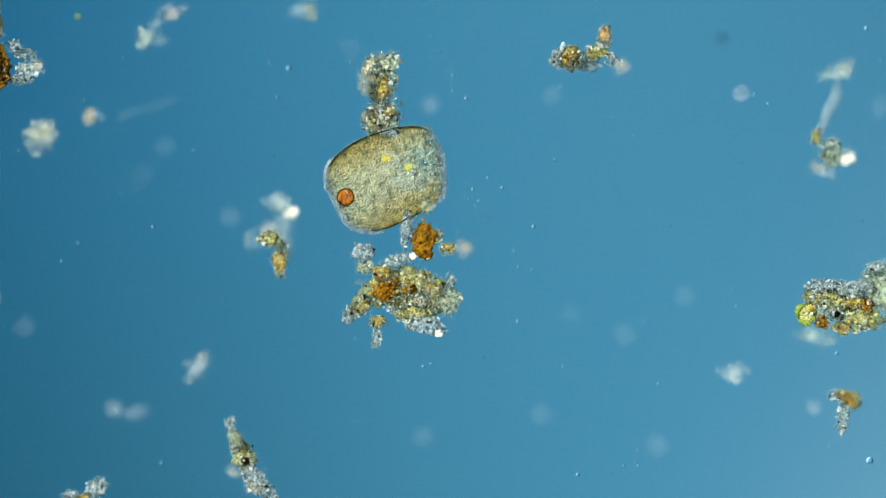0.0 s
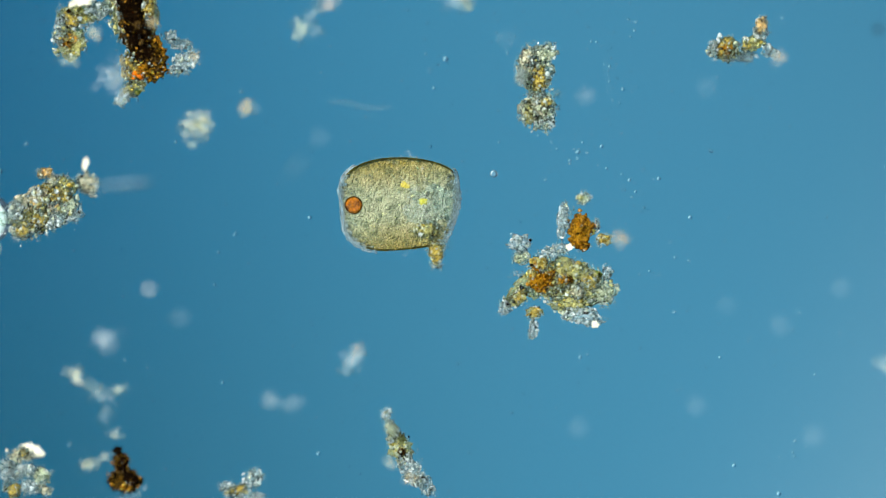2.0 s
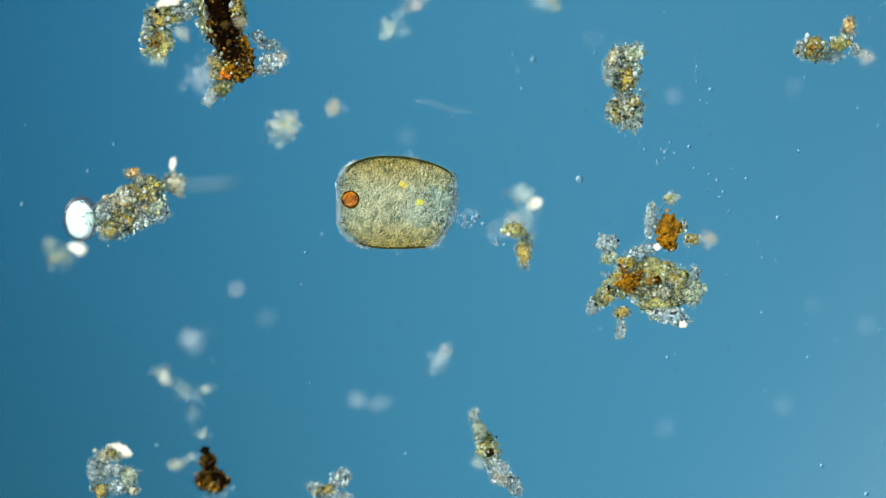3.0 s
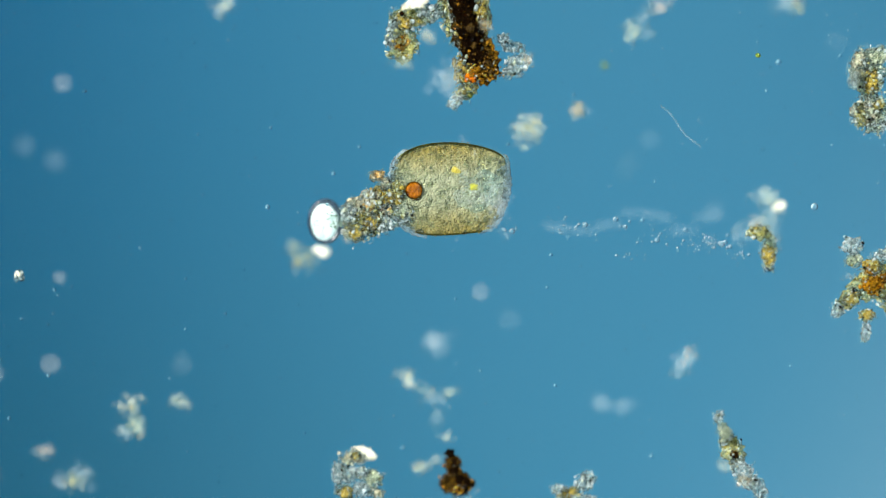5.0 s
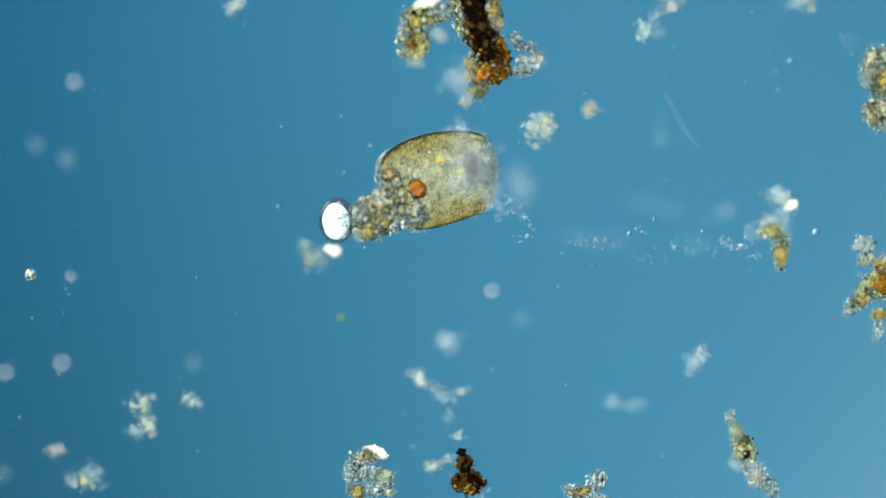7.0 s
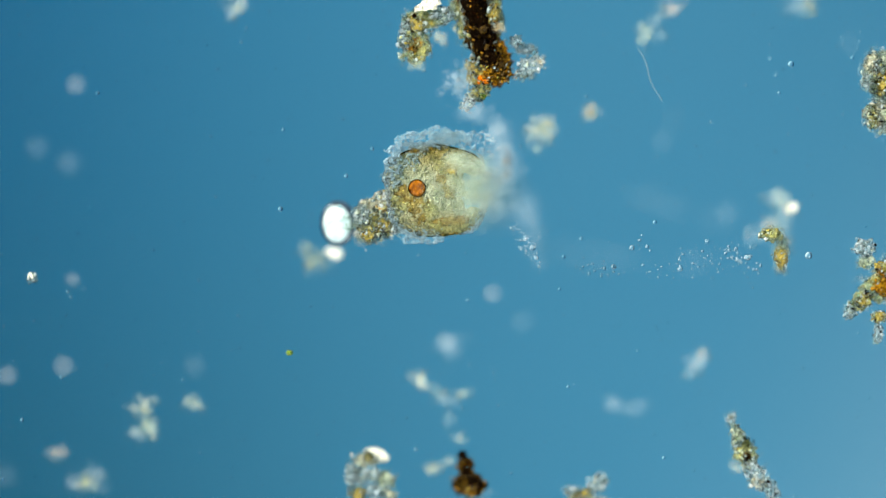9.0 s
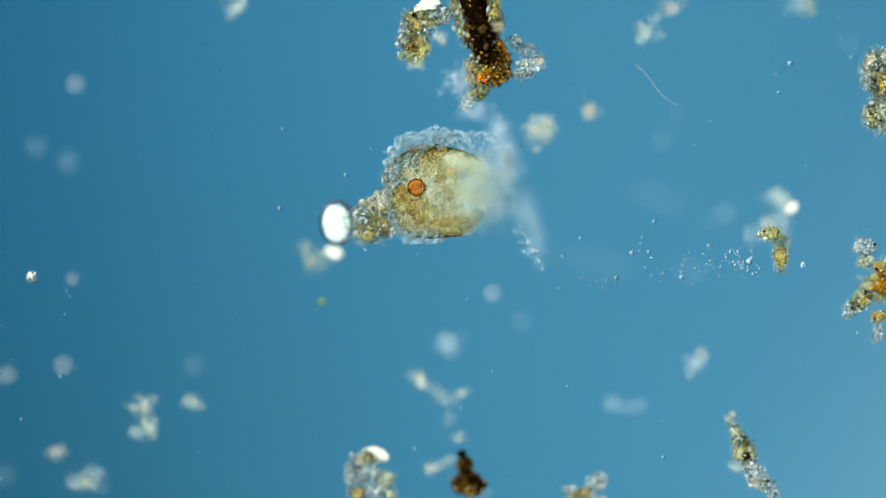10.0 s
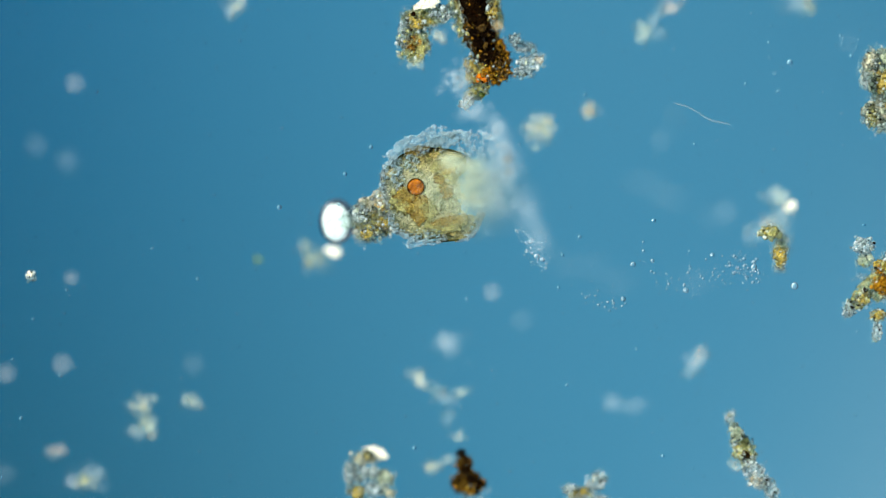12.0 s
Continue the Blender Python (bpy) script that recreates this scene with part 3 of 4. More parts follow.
# ---- droplets left behind along the ciliate's way ----
def make_trail():
    v, f = BALL[3]
    seed_drop = solid("droplet", v, f, DROP)
    spots = []
    # knots of droplets: place, spread, count, drift
    for x, y, sx, sy, n, vx, vy in ((932, 418, 12, 14, 20, 4.5, 7), (1020, 427, 14, 5, 14, 5, 18), (1058, 427, 14, 7, 18, 5, 20), (1130, 409, 9, 4, 7, 2, 8), (1146, 460, 24, 4, 12, 6, 9),
                                    (1195, 427, 28, 12, 18, 5, 11), (1250, 434, 22, 12, 22, 4, 8), (1290, 437, 16, 10, 46, 4, 7), (1330, 456, 22, 10, 16, 0, 6)):
        for k in range(n):
            r = math.exp(rng.normal(0.42, 0.42))
            spots.append((rng.normal(x, sx), rng.normal(y, sy), 4.6 if k == 5 and n in (18, 7) else r, vx + rng.normal(0, 1.2), vy + rng.normal(0, 1.6), y))
    spots.append((1450, 402, 6.5, -7.5, 19, 402))
    for k, (x, y, r, side, fall, line) in enumerate(spots):
        ob = seed_drop if k == 0 else new("droplet", seed_drop.data)
        ob.scale = (r, r, r * 0.8)
        tagged(ob, "tiny clear droplet shed by the ciliate", "droplet", "droplet trail")
        z = rng.normal(0, 6)
        rows = []
        hide = rng.uniform(-24, 30)
        for t, cx, cy, rot in CELL:
            if cx + 62 > x and t < 6:
                rows.append((t, Matrix.Translation(P(cx + 52, cy + hide, -14))))
        t_out = rows[-1][0] if rows else 0
        for t in (t_out + 0.8, 6.2, 9.0, 12.0):
            if t > t_out and (not rows or t > rows[-1][0]):
                rows.append((t, Matrix.Translation(P(x + (t - 6.5) * side, line + (y - line) * min(1.3, max(0.4, 0.4 + 0.24 * (t - 4))) + (t - 6.5) * fall, z + (9 if t > 8 else 0)))))
        MOVES.append((ob, rows))
    # milky slime drawn out behind the cell, thinning as it sinks
    for k in range(7):
        x = 1010 + 45 * k
        v, f = lump(22, 5, 1.5, rng.uniform(-12, 12), 120 + k, 0.7, 1.8)
        ob = solid("slime_strand", v, f, FAINT)
        tagged(ob, "faint milky slime strand behind the ciliate", "slime", "droplet trail")
        rows = [(t, Matrix.Translation(P(cx + 40, cy, -20))) for t, cx, cy, rot in CELL if cx + 60 > x and t < 6]
        out = rows[-1][0]
        y = 386 + rng.normal(0, 5)
        rows.append((out + 0.6, Matrix.Translation(P(x, y, -14))))
        apart = rng.uniform(-10, 16)
        rows += [(t, Matrix.Translation(P(x, y + (t - 4) * apart, z))) for t, z in ((5.4, -90), (6.2, -136), (12.0, -140)) if t > out + 0.7]
        MOVES.append((ob, rows))


make_trail()

# ---- debris, from the final view outwards ----
clump("oil_droplet_colony", "granular olive algal colony stuck beside a white oil droplet", 680, 380, -8, [
    ("cream", 672, 385, 44, 34, 20, 0), ("olive", 664, 392, 30, 24, 20, 3), ("olive", 690, 368, 14, 12, 0, 5), ("yellow", 700, 345, 32, 20, 30, 2), ("rust", 690, 312, 14, 9, 20, 10), ("rust", 676, 368, 10, 9, 0, 6),
    ("cream", 660, 358, 32, 14, 25, 8), ("pale", 712, 392, 30, 13, 25, 4), ("cream", 764, 330, 18, 20, 0, -14), ("white", 761, 294, 5, 13, -12, -16),
    ("yellow", 652, 414, 12, 10, 0, 14), ("yellow", 682, 394, 16, 11, 20, 7), ("rust", 676, 366, 12, 10, 0, 9), ("pale", 640, 378, 12, 16, 0, 10), ("yellow", 668, 408, 8, 7, 0, 12)] + [
    ("green", 688, 408, 10, 6, 15, 2), ("olive", 724, 340, 18, 20, 15, 8), ("yellow", 722, 352, 16, 14, 15, 9), ("cream", 708, 326, 12, 10, 0, 8), ("grey", 730, 370, 20, 14, 30, 8), ("pale", 742, 386, 16, 9, 30, 8), ("pink", 706, 372, 12, 10, 0, 8)])
clump("algal_flake", "small blurred olive flake below the oil droplet", 557, 458, -45, [
    ("olive", 557, 458, 22, 19, -20, 0), ("grey", 541, 438, 12, 10, 0, -10)])


def make_oil_droplet(x, y, z):
    ob = thing("oil_droplet", "bright white oval oil droplet with a dark rim", "oil droplet", x, y, z, "debris on the slide")
    # the drop's overexposed glare is painted as a white core
    core = floc("oil_core", (0.46, 0.66, 0.68), (0.92, 0.98, 0.97), 0.0, 0.6, size=9, rough=0.2, bump=0)
    # the dark edge that refraction gives is painted as a dark ring
    rim = floc("oil_rim", (0.01, 0.02, 0.03), (0.03, 0.05, 0.07), 0.1, 0.1, size=20, rough=0.15, bump=0)
    v, f = BALL[4]
    solid("droplet_core", ruffle(v, 0.07, 1.4, 3) * (25, 33, 11), f, core, ob, "white core, glare put into its colour")
    n, m = 48, 10
    vs, fs = [], []
    for i in range(n):
        q = 2 * math.pi * i / n
        wid = 4.6 + 1.8 * math.cos(q - 0.6)
        for j in range(m):
            s = 2 * math.pi * j / m
            vs.append(((27.5 + wid * math.cos(s)) * math.cos(q), (36 + wid * math.cos(s)) * math.sin(q), wid * math.sin(s)))
            fs.append([i * m + j, (i + 1) % n * m + j, (i + 1) % n * m + (j + 1) % m, i * m + (j + 1) % m])
    solid("droplet_rim", vs, fs, rim, ob, "dark rim, the refracted edge's shade put into its colour")
    pts = scatter(60, 16, 14, 3, 30, 77) + (18, 2, 12)
    gv, gf = grains(pts, rng.uniform(1, 2.2, 60), 1)
    solid("rim_grains", gv, gf, GRAIN["teal"], ob, "dark green grains")
    for name, bx, by, r in (("small_droplet", -14, -50, 8), ("small_droplet", -2, -54, 11), ("small_droplet", 42, -28, 8)):
        bv, bf = BALL[3]
        solid(name, bv * (r, r * 0.9, r * 0.6) + (bx, by, -25), bf, LUMP["white"], ob, "small white droplet")
    return ob


make_oil_droplet(597, 393, -21)

clump("plant_fibre", "black-brown decaying plant fibre with amber and orange ends", 855, 60, -4, [
    ("olive", 842, 30, 34, 62, 12, -4), ("amber", 876, 108, 29, 38, 12, -4), ("olive", 834, -20, 36, 50, 10, -6),
    ("brown", 848, 40, 28, 60, 12, 2), ("brown", 878, 110, 23, 32, 12, 2), ("brown", 836, -35, 28, 50, 10, 0), ("dark", 838, 10, 20, 40, 10, 9),
    ("dark", 857, 66, 19, 28, 10, 9), ("dark", 868, 100, 15, 18, 0, 8), ("dark", 833, -45, 20, 44, 8, 8), ("brown", 890, 118, 15, 24, 10, 4)] + [
    ("amber", 893, 126, 10, 14, 10, 5), ("olive", 878, 12, 12, 34, 10, -6), ("pale", 826, 40, 6, 46, 12, 2), ("amber", 884, 130, 14, 13, 0, 2),
    ("yellow", 848, 130, 20, 30, 20, 0), ("orange", 855, 140, 10, 8, -20, 9), ("amber", 870, 128, 14, 16, 0, 5), ("yellow", 838, 118, 10, 16, 0, 3)])
clump("fibre_debris", "pale granular debris with an orange tip beside the plant fibre", 925, 100, 0, [
    ("pale", 936, 116, 26, 15, 35, 0), ("pale", 912, 70, 10, 9, 0, 0), ("pale", 932, 84, 20, 8, -10, -10), ("rust", 958, 106, 8, 8, 0, 30),
    ("rust", 880, 46, 7, 9, 0, 32), ("yellow", 872, 20, 12, 16, 0, 0), ("olive", 846, 162, 18, 12, 10, 0), ("green", 854, 168, 5, 5, 0, 8)])
clump("milky_debris", "milky blurred slime hanging under the plant fibre", 818, 150, 30, [
    ("haze", 812, 140, 26, 30, -20, 0), ("haze", 806, 150, 20, 22, 0, 6), ("pale", 816, 140, 14, 16, 30, 4), ("pale", 828, 182, 13, 9, 30, -22), ("haze", 822, 172, 18, 16, 0, -4)])
clump("brown_flake", "olive brown granular flake with a white glaring top", 742, 60, -2, [
    ("olive", 735, 78, 25, 30, 5, 0), ("amber", 734, 76, 11, 13, 0, 3), ("olive", 752, 32, 40, 18, 10, -4), ("white", 758, 6, 24, 10, 12, 18),
    ("yellow", 738, 40, 16, 14, 0, 2), ("pale", 716, 60, 9, 24, 0, 2), ("cream", 780, 66, 10, 16, 10, 40), ("grey", 735, 112, 16, 9, 0, 35),
    ("pale", 784, 22, 18, 14, 0, 2), ("dark", 733, 25, 4, 4, 0, 9)])
clump("grey_flake", "round beige granular flake out of focus", 957, 228, -62, [("cream", 957, 228, 30, 25, 0, 0), ("olive", 960, 226, 22, 18, 20, 3)])
clump("rust_flake", "small rusty orange flake out of focus", 1047, 200, -62, [("rust", 1045, 199, 12, 14, 0, 2), ("yellow", 1044, 198, 9, 10, 0, 4), ("pale", 1054, 194, 12, 12, 0, -6)])
clump("corner_flake", "cream granular flake at the edge of the field", 420, 5, -55, [("cream", 420, 6, 22, 14, 25, 0), ("pale", 416, 16, 20, 10, 30, -8)])
clump("slime_flake", "blue-white slime flake out of focus", 795, 605, -90, [("haze", 795, 603, 24, 22, 30, 0), ("haze", 797, 608, 22, 16, 0, -6)])
clump("flake_chain", "chain of cream and teal flakes out of focus", 775, 690, -62, [
    ("cream", 741, 670, 20, 15, -25, 0), ("teal", 774, 690, 17, 10, -30, 0), ("pale", 792, 705, 22, 10, 10, 0), ("grey", 822, 698, 12, 9, 0, -8), ("pale", 795, 742, 9, 12, 0, -10)])
clump("brown_cone", "dark brown cone-shaped seed husk with a black tip", 830, 845, -22, [
    ("brown", 825, 828, 15, 22, 8, 0), ("brown", 832, 858, 28, 18, -8, 0), ("dark", 842, 854, 13, 10, -30, 8), ("dark", 819, 803, 9, 8, 0, 6), ("dark", 826, 830, 8, 14, 0, 8),
    ("amber", 834, 866, 14, 7, 30, 7), ("pale", 846, 880, 24, 6, 20, -4)])
clump("cone_debris", "pale granular debris beside the brown husk", 785, 815, -58, [
    ("cream", 768, 828, 17, 10, 20, 0), ("olive", 764, 830, 8, 8, 0, 2), ("cream", 792, 818, 16, 6, 25, 0), ("cream", 815, 775, 12, 9, 0, 0)])
clump("bright_flake", "white and amber granular flake with a glaring crystal", 657, 845, -18, [
    ("white", 664, 806, 22, 15, 5, -4), ("cream", 645, 812, 20, 12, 0, 0), ("yellow", 652, 806, 8, 6, 0, 8), ("pale", 640, 838, 18, 14, 0, -2), ("grey", 684, 848, 18, 14, -20, 4), ("pale", 622, 838, 10, 22, 0, 4),
    ("yellow", 634, 872, 14, 12, 0, 6), ("pale", 664, 868, 18, 12, 0, 4), ("pale", 662, 838, 10, 10, 0, 6), ("cream", 690, 874, 12, 8, 0, 4)])
clump("yellow_flake", "clear and yellow granular flake", 1040, 866, -16, [
    ("pale", 1058, 852, 16, 15, 30, 0), ("yellow", 1030, 874, 18, 10, 10, 0), ("pale", 1012, 868, 14, 8, 0, 0), ("pale", 1045, 884, 30, 8, 0, 0)])
clump("long_flake", "long olive and cream granular flake", 1330, 812, -6, [
    ("pale", 1296, 742, 8, 11, 0, -6), ("grey", 1304, 765, 10, 17, 20, 24), ("olive", 1318, 795, 18, 28, 20, 0), ("green", 1313, 782, 10, 9, 0, -6),
    ("cream", 1300, 822, 10, 10, 0, 40), ("pale", 1338, 835, 16, 30, 30, 2), ("rust", 1335, 852, 10, 10, 0, 32), ("pale", 1362, 862, 12, 22, 35, 2), ("brown", 1322, 806, 8, 8, 0, 4)])
clump("double_flake", "pinkish and pale pair of flakes out of focus", 1236, 642, -62, [
    ("pink", 1247, 624, 11, 10, 0, 0), ("pale", 1238, 645, 12, 14, -20, 0), ("pale", 1224, 660, 12, 8, 0, 0), ("haze", 1236, 640, 18, 24, -20, -6)])
clump("slime_streak", "faint milky slime streak", 1105, 718, -120, [("haze", 1090, 715, 22, 9, -15, 0), ("haze", 1120, 722, 24, 12, 5, 0)])
clump("upper_flake", "milky granular flakes out of focus", 1165, 38, -62, [
    ("grey", 1142, 55, 15, 16, 0, 0), ("pale", 1162, 32, 10, 18, -25, 0), ("pink", 1192, 10, 18, 14, 30, 0), ("pale", 1170, 60, 8, 12, 0, -10)])
clump("top_flake", "green-yellow and pale granular flake", 1430, 8, -40, [
    ("olive", 1436, 10, 12, 14, 10, 0), ("pale", 1412, 6, 24, 10, 5, -20), ("yellow", 1434, 2, 8, 8, 0, 4)])
clump("crystal_flake", "tiny glaring white crystal flake with dark edges", 56, 488, 0, [("pale", 57, 489, 8, 8, 0, -2), ("white", 54, 486, 6, 5, 20, 2)])
clump("rod_shaped_flake", "pale flake with cream striped crystal, out of focus", 255, 742, -62, [
    ("cream", 250, 715, 22, 12, 20, 0), ("yellow", 258, 724, 10, 10, 0, 2), ("grey", 262, 752, 16, 22, 15, 0), ("pale", 242, 768, 16, 11, 0, 0), ("rust", 270, 772, 5, 6, 0, 2)])
clump("small_flake", "small cream flake out of focus", 343, 713, -62, [("cream", 347, 716, 13, 9, -15, 0), ("grey", 335, 708, 14, 12, 0, -4)])
clump("small_flake", "small brownish flake out of focus", 98, 800, -85, [("pink", 97, 800, 13, 11, 0, 0)])
clump("olive_flake", "olive granular flake out of focus", 153, 850, -62, [("olive", 150, 854, 17, 16, 0, 2), ("pale", 160, 846, 20, 20, 0, -6), ("haze", 128, 858, 16, 14, 0, 0)])
clump("spilled_flake", "loose flake of white, pink and yellow granular debris", 1382, 410, -22, [
    ("white", 1404, 366, 12, 9, 20, -14), ("grey", 1384, 352, 16, 14, 0, -16), ("pale", 1376, 348, 20, 12, 0, -16), ("cream", 1372, 400, 24, 16, 0, -14), ("olive", 1364, 412, 20, 13, 0, 29), ("pale", 1392, 385, 16, 22, 0, -12),
    ("yellow", 1382, 452, 12, 18, 10, 28), ("cream", 1388, 430, 16, 20, -10, -14), ("pale", 1384, 474, 8, 7, 0, 4), ("pale", 1340, 415, 18, 14, 0, -14), ("pink", 1362, 400, 14, 12, 0, -14), ("grey", 1386, 440, 12, 20, 0, 10)])

# flakes that the stage carries out of the field
clump("tall_flake", "tall yellow-olive granular flake", 1562, 160, -2, [
    ("grey", 1558, 130, 27, 42, 6, -5), ("grey", 1566, 200, 26, 34, 8, -5), ("cream", 1545, 122, 14, 24, 10, 0), ("yellow", 1564, 146, 13, 24, -5, 3),
    ("cream", 1552, 200, 20, 24, 0, 0), ("yellow", 1578, 186, 10, 10, 0, 4), ("grey", 1575, 100, 20, 16, 20, 2), ("cream", 1545, 105, 12, 14, 0, 4),
    ("olive", 1546, 205, 10, 20, 0, 5), ("pale", 1580, 222, 14, 9, 10, 4), ("pale", 1532, 140, 8, 14, 0, 24), ("green", 1598, 170, 5, 5, 0, -30)])
clump("great_flake", "large ragged amber, olive and clear granular flake", 1600, 490, -2, [
    ("olive", 1590, 500, 58, 36, 0, -6), ("olive", 1628, 526, 42, 28, 0, -5), ("olive", 1652, 520, 22, 18, 0, 0), ("amber", 1639, 414, 21, 34, 8, 5), ("pale", 1608, 394, 10, 30, -8, 3), ("grey", 1642, 356, 13, 9, 0, 14),
    ("pale", 1666, 405, 8, 9, 0, 4), ("yellow", 1680, 428, 12, 10, 0, 3), ("rust", 1710, 428, 12, 12, 0, 40), ("white", 1618, 443, 6, 6, 0, 8),
    ("pale", 1594, 449, 26, 9, 12, 3), ("pale", 1529, 436, 17, 16, 20, 4), ("grey", 1534, 460, 14, 12, 0, 0), ("yellow", 1565, 471, 16, 14, 0, 3)] + [
    ("amber", 1572, 502, 22, 15, 25, 4), ("olive", 1617, 491, 32, 24, 10, 2), ("olive", 1653, 498, 20, 20, 0, 3), ("cream", 1633, 523, 13, 11, 0, 5),
    ("olive", 1622, 542, 28, 15, 5, 1), ("dark", 1533, 514, 4, 4, 0, 6), ("olive", 1524, 532, 24, 15, 35, 1), ("pale", 1505, 550, 9, 14, -30, 3)] + [
    ("yellow", 1556, 559, 13, 10, 0, 4), ("pale", 1556, 589, 8, 15, 0, 3), ("grey", 1680, 522, 20, 24, 0, 2), ("pale", 1684, 489, 8, 12, 0, 3),
    ("pale", 1644, 566, 34, 14, -12, 3), ("white", 1665, 580, 7, 7, 0, 10), ("dark", 1648, 560, 5, 3, 0, 6), ("brown", 1620, 500, 7, 6, 0, 7), ("amber", 1611, 498, 12, 9, 15, 5), ("yellow", 1655, 500, 14, 13, 0, 5), ("yellow", 1528, 531, 14, 10, 35, 4), ("amber", 1560, 478, 8, 7, 0, 6), ("green", 1668, 492, 7, 6, 0, 6)])
clump("arched_flake", "amber and clear arched granular flake", 1938, 85, -2, [
    ("yellow", 1897, 92, 19, 17, 0, 0), ("amber", 1895, 92, 10, 8, 0, 3), ("olive", 1896, 92, 24, 20, 0, -6), ("olive", 1942, 82, 20, 13, 15, 0), ("rust", 1958, 50, 10, 15, -10, 10),
    ("pale", 1958, 62, 12, 12, 0, 2), ("pale", 1975, 95, 16, 9, -35, 0), ("pink", 1987, 110, 11, 10, 0, 44), ("pale", 1925, 104, 22, 10, 10, -16), ("pale", 1872, 92, 8, 14, 0, 2)])
clump("stalked_flake", "green granular flake with orange corner and white tip", 2358, 258, -20, [
    ("teal", 2360, 260, 18, 24, 0, 2), ("olive", 2334, 232, 8, 15, 10, 0), ("rust", 2331, 288, 12, 10, 20, 56), ("white", 2386, 272, 14, 8, 25, 56),
    ("yellow", 2388, 262, 12, 8, 25, 50), ("pale", 2356, 290, 16, 12, 0, -10)])
clump("stalk_head", "cream flake at the end of a clear stalk", 2374, 112, -62, [
    ("cream", 2384, 112, 16, 16, 0, 0), ("olive", 2384, 112, 8, 8, 0, 3), ("grey", 2354, 120, 13, 10, 0, -5)])
clump("crowded_flake", "large clear granular flake with amber patches", 2384, 535, -4, [
    ("grey", 2360, 522, 40, 30, 0, -4), ("olive", 2352, 516, 34, 18, 0, 0), ("pale", 2345, 496, 30, 12, 0, 4), ("pale", 2400, 500, 30, 14, 10, 4), ("yellow", 2398, 524, 18, 14, 0, 2), ("amber", 2342, 560, 12, 10, 0, 4),
    ("amber", 2422, 530, 14, 12, 0, 0), ("yellow", 2378, 570, 14, 11, 0, 2), ("olive", 2410, 555, 36, 20, 0, -4), ("grey", 2330, 585, 30, 14, -5, 48),
    ("dark", 2369, 545, 6, 6, 0, 10), ("grey", 2450, 500, 34, 40, 20, -10), ("pale", 2440, 462, 16, 9, 0, 2)])


def ring_cell(x, y, z):
    ob = thing("ring_alga", "round green and gold algal cell with a pale middle", "alga", x, y, z, "debris on the slide")
    vs, fs, n, m = [], [], 40, 8
    for i in range(n):
        q = 2 * math.pi * i / n
        for j in range(m):
            s = 2 * math.pi * j / m
            w = 4.5 + 2 * math.sin(3 * q)
            vs.append(((15 + w * math.cos(s)) * math.cos(q), (16 + w * math.cos(s)) * math.sin(q), w * 0.8 * math.sin(s)))
            fs.append([i * m + j, (i + 1) % n * m + j, (i + 1) % n * m + (j + 1) % m, i * m + (j + 1) % m])
    solid("cell_wall", vs, fs, LUMP["green"], ob, "green ring")
    v, f = lump(13, 14, 5, 0, 90, 0.2)
    solid("cell_middle", v, f, LUMP["olive"], ob, "pale olive middle")
    v, f = lump(8, 7, 5, 0, 91, 0.3)
    solid("gold_body", v + (9, 10, 3), f, LUMP["yellow"], ob, "gold spot")
    return ob


ring_cell(2315, 545, -6)
clump("tufted_flake", "small cream tufted flake out of focus", 2186, 649, -55, [("pale", 2186, 649, 22, 16, 0, 0), ("cream", 2190, 650, 13, 11, 0, -6)])
clump("leggy_flake", "brown flake on a clear granular foot", 2382, 705, -10, [
    ("yellow", 2390, 695, 20, 12, -25, 30), ("amber", 2384, 691, 14, 9, -25, 31), ("brown", 2376, 688, 9, 7, -20, 2), ("pale", 2380, 720, 10, 14, 0, 2), ("pale", 2379, 742, 8, 14, 0, 2), ("pale", 2364, 690, 8, 8, 0, 2)])


def disc(name, label, kind, x, y, r, z, group="round cells out of focus"):
    v, f = BALL[4]
    ob = solid(name, ruffle(v, 0.12, 1.5, x % 17) * (r, r * 0.95, r * 0.3), f, FAINT if kind == "haze" else SOFT[kind] if kind == "dark" else MILKY)
    ob.location = P(x, y, z)
    if kind in ("cream", "pink"):
        loop = [((r - 2) * math.cos(k), (r - 2) * 0.95 * math.sin(k), 2) for k in np.linspace(0, 2 * math.pi, 30)]
        solid("cell_rim", *tube(loop, 2.2, 6), MILKY, ob, "pale rim of the cell")
    return tagged(ob, label, "round cell", group)


disc("round_cell", "small white round cell out of focus", "cream", 873, 517, 14, -38)
disc("round_cell", "small pinkish white round cell out of focus", "cream", 10, 662, 15, -40)
disc("round_cell", "small pink round cell with a pale rim, out of focus", "pink", 110, 645, 16, -38)
disc("round_cell", "small beige round cell out of focus", "pink", 131, 146, 15, -46)
disc("round_cell", "faint beige round cell out of focus", "pink", 126, 491, 10, -40)
disc("round_cell", "blue-white round cell out of focus", "pale", 1650, 172, 13, -70)
disc("round_cell", "pale cream round cell out of focus", "cream", 2331, 711, 11, -55)
disc("round_cell", "pale round cell out of focus", "pink", 2201, 154, 14, -28)
disc("round_cell", "dark smudge-like round cell out of focus", "dark", 2169, 55, 6, -70)
for fx, fy, fr in ((60, 255, 16), (115, 283, 18), (340, 645, 14), (2, 842, 14), (926, 567, 13), (1846, 724, 14), (1996, 581, 14), (2104, 514, 13),
                   (2056, 779, 16), (1636, 764, 13), (1291, 372, 15), (1510, 70, 10), (2454, 175, 14), (1175, 245, 12), (1866, 155, 12), (1900, 545, 10)):
    disc("faint_cell", "faint milky cell far out of focus", "haze", fx, fy, fr * 0.8, -95, "faint cells")


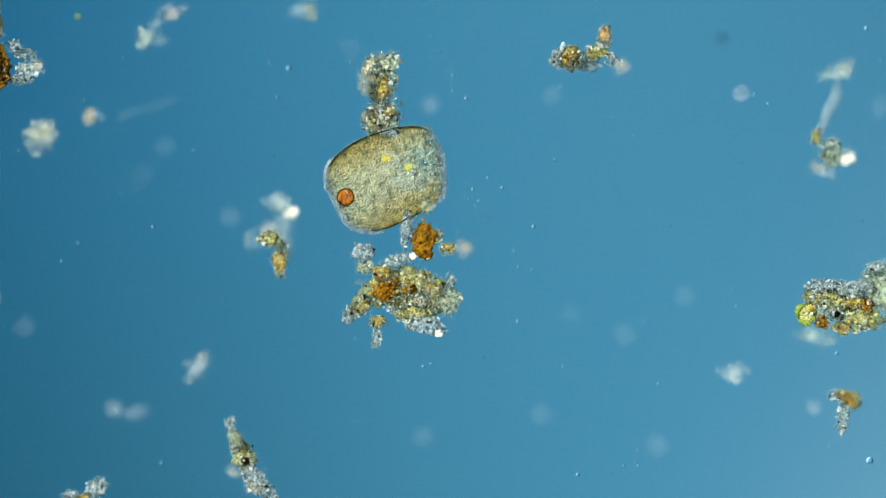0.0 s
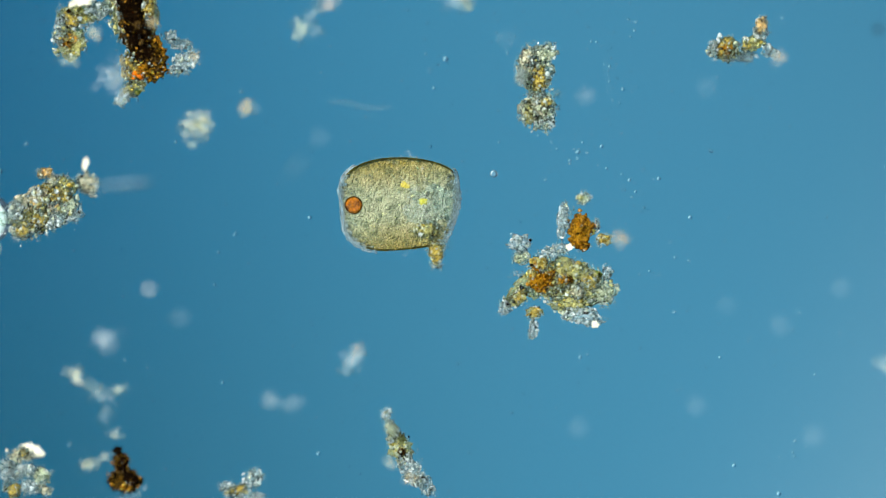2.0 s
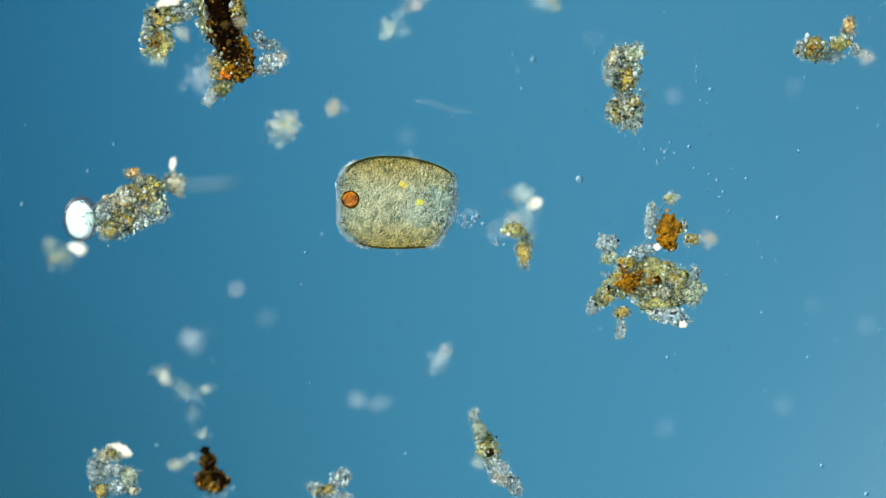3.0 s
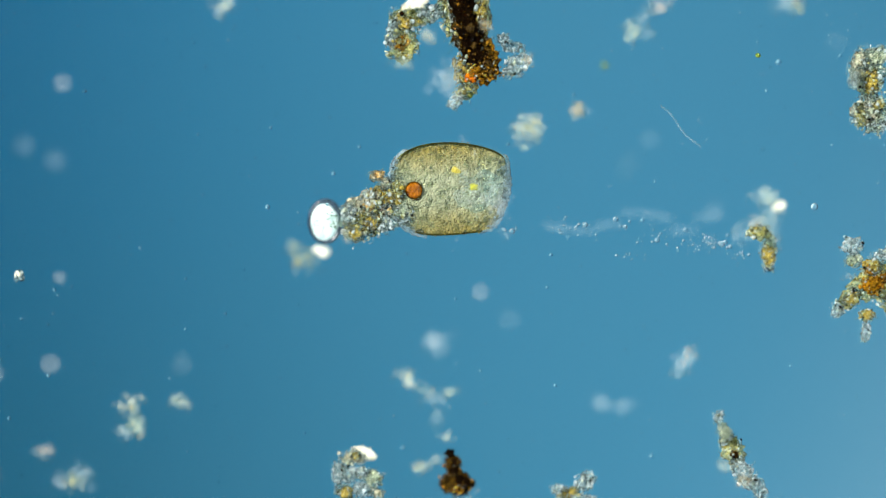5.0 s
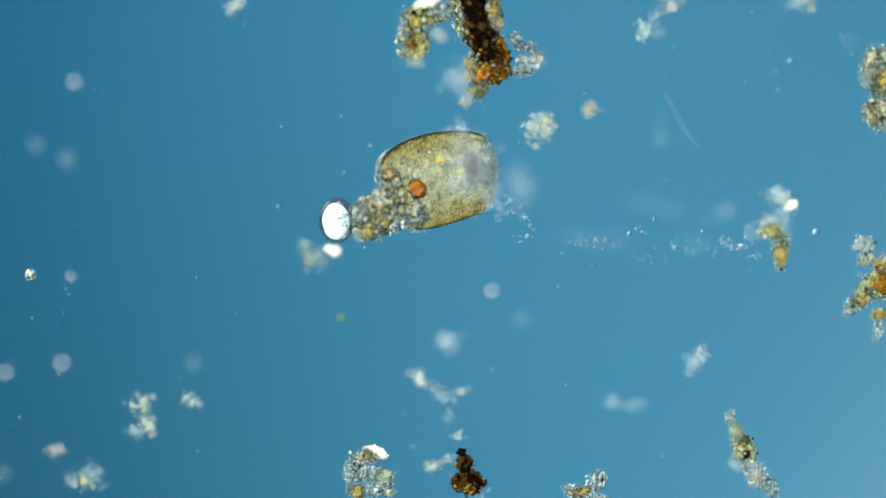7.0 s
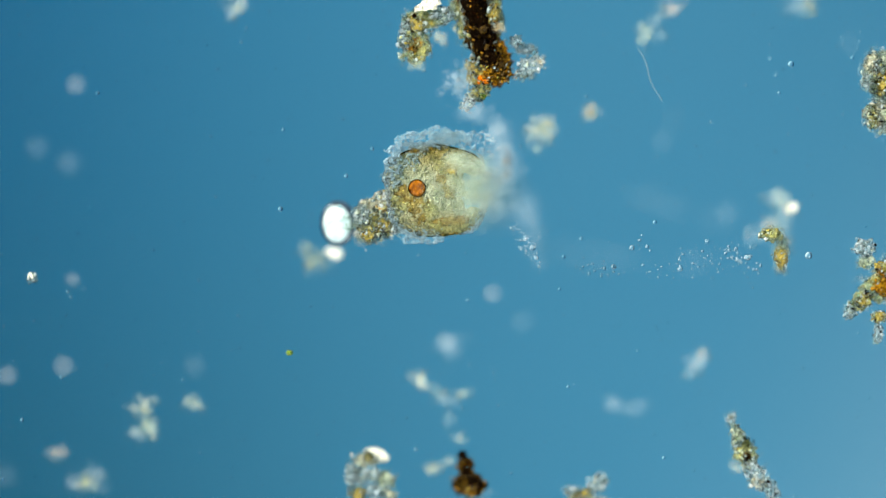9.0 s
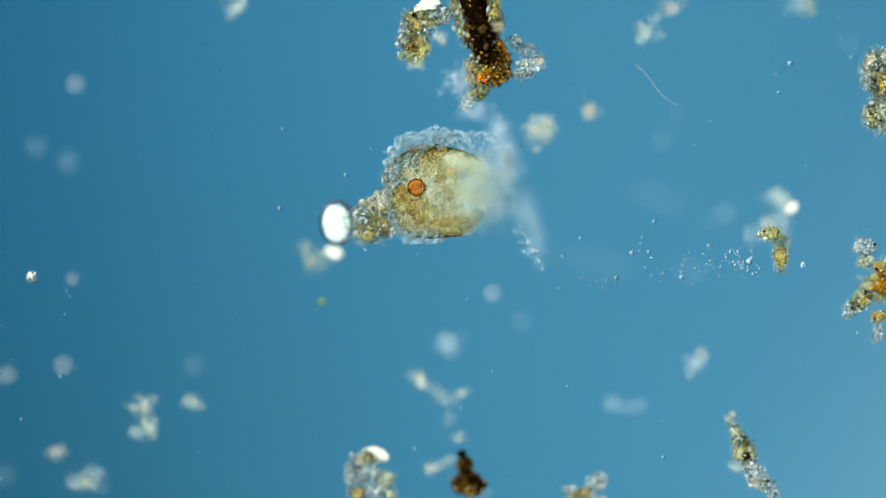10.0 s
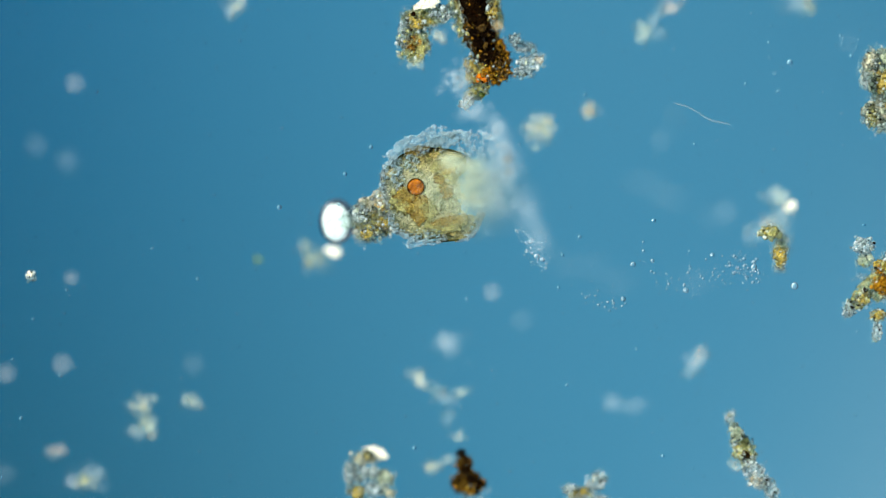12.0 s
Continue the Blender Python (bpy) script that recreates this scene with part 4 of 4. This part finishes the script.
def thread(name, label, pts, r, z, x, y, mat=THREAD):
    v, f = tube(pts, r, 7)
    ob = solid(name, v, f, mat)
    ob.location = P(x, y, z)
    return tagged(ob, label, "filament", "filaments")


thread("clear_stalk", "clear ribbon-like stalk between two flakes", [(25, 50, -40), (22, 25, -32), (6, 0, -22), (-8, -40, -10)], 6, -30, 2350, 186, LUMP["haze"])
thread("slime_thread", "faint straight slime thread", [(-45, -4, 0), (0, 0, 0), (45, 4, 0)], 4, -90, 828, 330, LUMP["haze"])
rod = thread("straight_filament", "thin straight clear filament", [(-6, -22, 0), (-1, -8, 1), (3, 6, 0), (5, 22, 0)], 1.1, 0, 1160, 258)
MOVES.append((rod, [(t, Matrix.Translation(P(x, y, z)) @ pose(0, 0, 0, 0, 0, a)) for t, x, y, a, z in ((0, 1130, 300, -30, -120), (5.0, 1136, 290, -25, -120), (5.6, 1150, 275, -14, -12), (6.0, 1160, 258, 0, 0),
                                                                                               (6.3, 1166, 246, 8, -24), (7.0, 1180, 220, 14, -120), (12, 1200, 200, 20, -120))]))
worm = thread("spiral_filament", "thin beaded clear spiral filament swimming", [(i * 1.3 - 52, 3 * math.sin(i * 0.09) + 1.6 * math.sin(i * 1.1), 1.6 * math.cos(i * 1.1)) for i in range(81)], 0.65, 0, 1226, 228)
WORM = [(0, 1146, 180, 20, -60), (1.5, 1240, 196, -6, -40), (2.5, 1248, 186, -5, -34), (3.6, 1232, 212, -28, -24), (5.5, 1226, 228, -48, 0), (6.5, 1222, 240, -52, -8),
        (7.2, 1195, 200, -60, 30), (9.0, 1150, 130, -66, 6), (9.5, 1153, 136, -66, 8), (10.5, 1175, 167, -24, 14), (12.0, 1245, 203, -22, 10)]
MOVES.append((worm, [(t, Matrix.Translation(P(x, y, z)) @ pose(0, 0, 0, 0, 0, a)) for t, x, y, a, z in WORM]))


def green_swimmer(rows, size):
    v, f = BALL[3]
    ob = solid("green_alga", ruffle(v, 0.15, 2, 4) * (size, size * 0.8, size * 0.7), f, LUMP["green"])
    tagged(ob, "tiny bright green swimming algal cell", "alga", "swimming algae")
    MOVES.append((ob, [(t, Matrix.Translation(P(x, y, z))) for t, x, y, z in rows]))


green_swimmer([(0, 1100, -200, -40), (4.6, 1100, -60, -50), (5.2, 1080, 190, -50), (5.5, 1041, 206, -45), (5.7, 1017, 224, -40), (5.9, 995, 268, -20), (6.0, 977, 306, -14), (6.1, 958, 350, -8), (6.2, 925, 375, 0), (6.3, 907, 413, 0), (6.5, 851, 486, 0), (6.9, 655, 553, -40), (7.2, 517, 590, -62), (7.6, 420, 620, -40),
               (8.8, 508, 622, 25), (9.5, 523, 600, 20), (9.7, 549, 574, 10), (10, 570, 532, -30), (10.5, 555, 503, -50), (11, 546, 520, -50), (11.5, 526, 500, -50), (12, 457, 460, -50)], 6)
green_swimmer([(0, 1024, 17, -30), (0.5, 1000, -60, -30), (4.6, 1330, 40, -10), (5.3, 1395, 161, 0), (5.5, 1422, 188, 0), (5.8, 1470, 178, -5), (5.9, 1483, 172, -30), (6.2, 1530, 150, -110), (7.0, 1640, -60, -110), (12, 2300, -400, -20)], 5)


# ---- bacteria and specks all over the drop ----
def make_specks():
    v, f = BALL[2]
    dot = solid("speck", v, f, CLEAR)
    rods = []
    for bend in (0, 0.15):
        tv, tf = tube([(-3, 0, 0), (-1, bend * 4, 0), (1, bend * 4, 0), (3, 0, 0)], 0.55, 6)
        rods.append(solid("rod_bacterium", tv, tf, CLEAR))
    used = set()
    spots = [(rng.uniform(-20, 2480), rng.uniform(5, 880), 0.25) for k in range(760)]
    for cx, cy, sx, sy, n in ((1600, 280, 40, 30, 26), (1740, 330, 26, 20, 20), (1690, 130, 12, 40, 26), (1512, 70, 14, 36, 22), (1745, 60, 30, 40, 14), (1380, 120, 24, 50, 12), (1640, 265, 14, 12, 12)):
        spots += [(rng.normal(cx, sx), rng.normal(cy, sy), 0.05) for k in range(n)]
    order = rng.permutation(len(spots))
    tiny = [spots[k] for k in order[300:]]
    dust = np.array([((x - 784), (441 - y), rng.normal(5, 7)) for x, y, rod in tiny])
    gv, gf = grains(dust, np.exp(rng.normal(0.40, 0.3, len(dust))), 2)
    tagged(solid("fine_specks", gv, gf, CLEAR), "fine clear specks adrift in the water", "speck", kind="stuff")
    for x, y, rod in [spots[k] for k in order[:300]]:
        src = rods[int(rng.integers(2))] if rng.uniform() < rod else dot
        if src.name in used:
            ob = new(src.name.split(".")[0], src.data)
        else:
            ob = src
            used.add(src.name)
        r = math.exp(rng.normal(0.72, 0.34)) if src is dot else rng.uniform(0.8, 2.2)
        ob.scale = (r, r, r) if src is dot else (r, 1, 1)
        ob.rotation_euler = (0, 0, rng.uniform(0, 3.14))
        ob.location = P(x, y, rng.normal(5, 7))
        if src is dot:
            tagged(ob, "tiny clear speck adrift in the water", "speck", "specks")
        else:
            tagged(ob, "tiny clear rod-shaped bacterium", "bacterium", "bacteria")


make_specks()


def motions():
    for ob, rows in MOVES:
        keep = ob.scale.copy()
        walk(ob, rows)
        ob.scale = keep


motions()
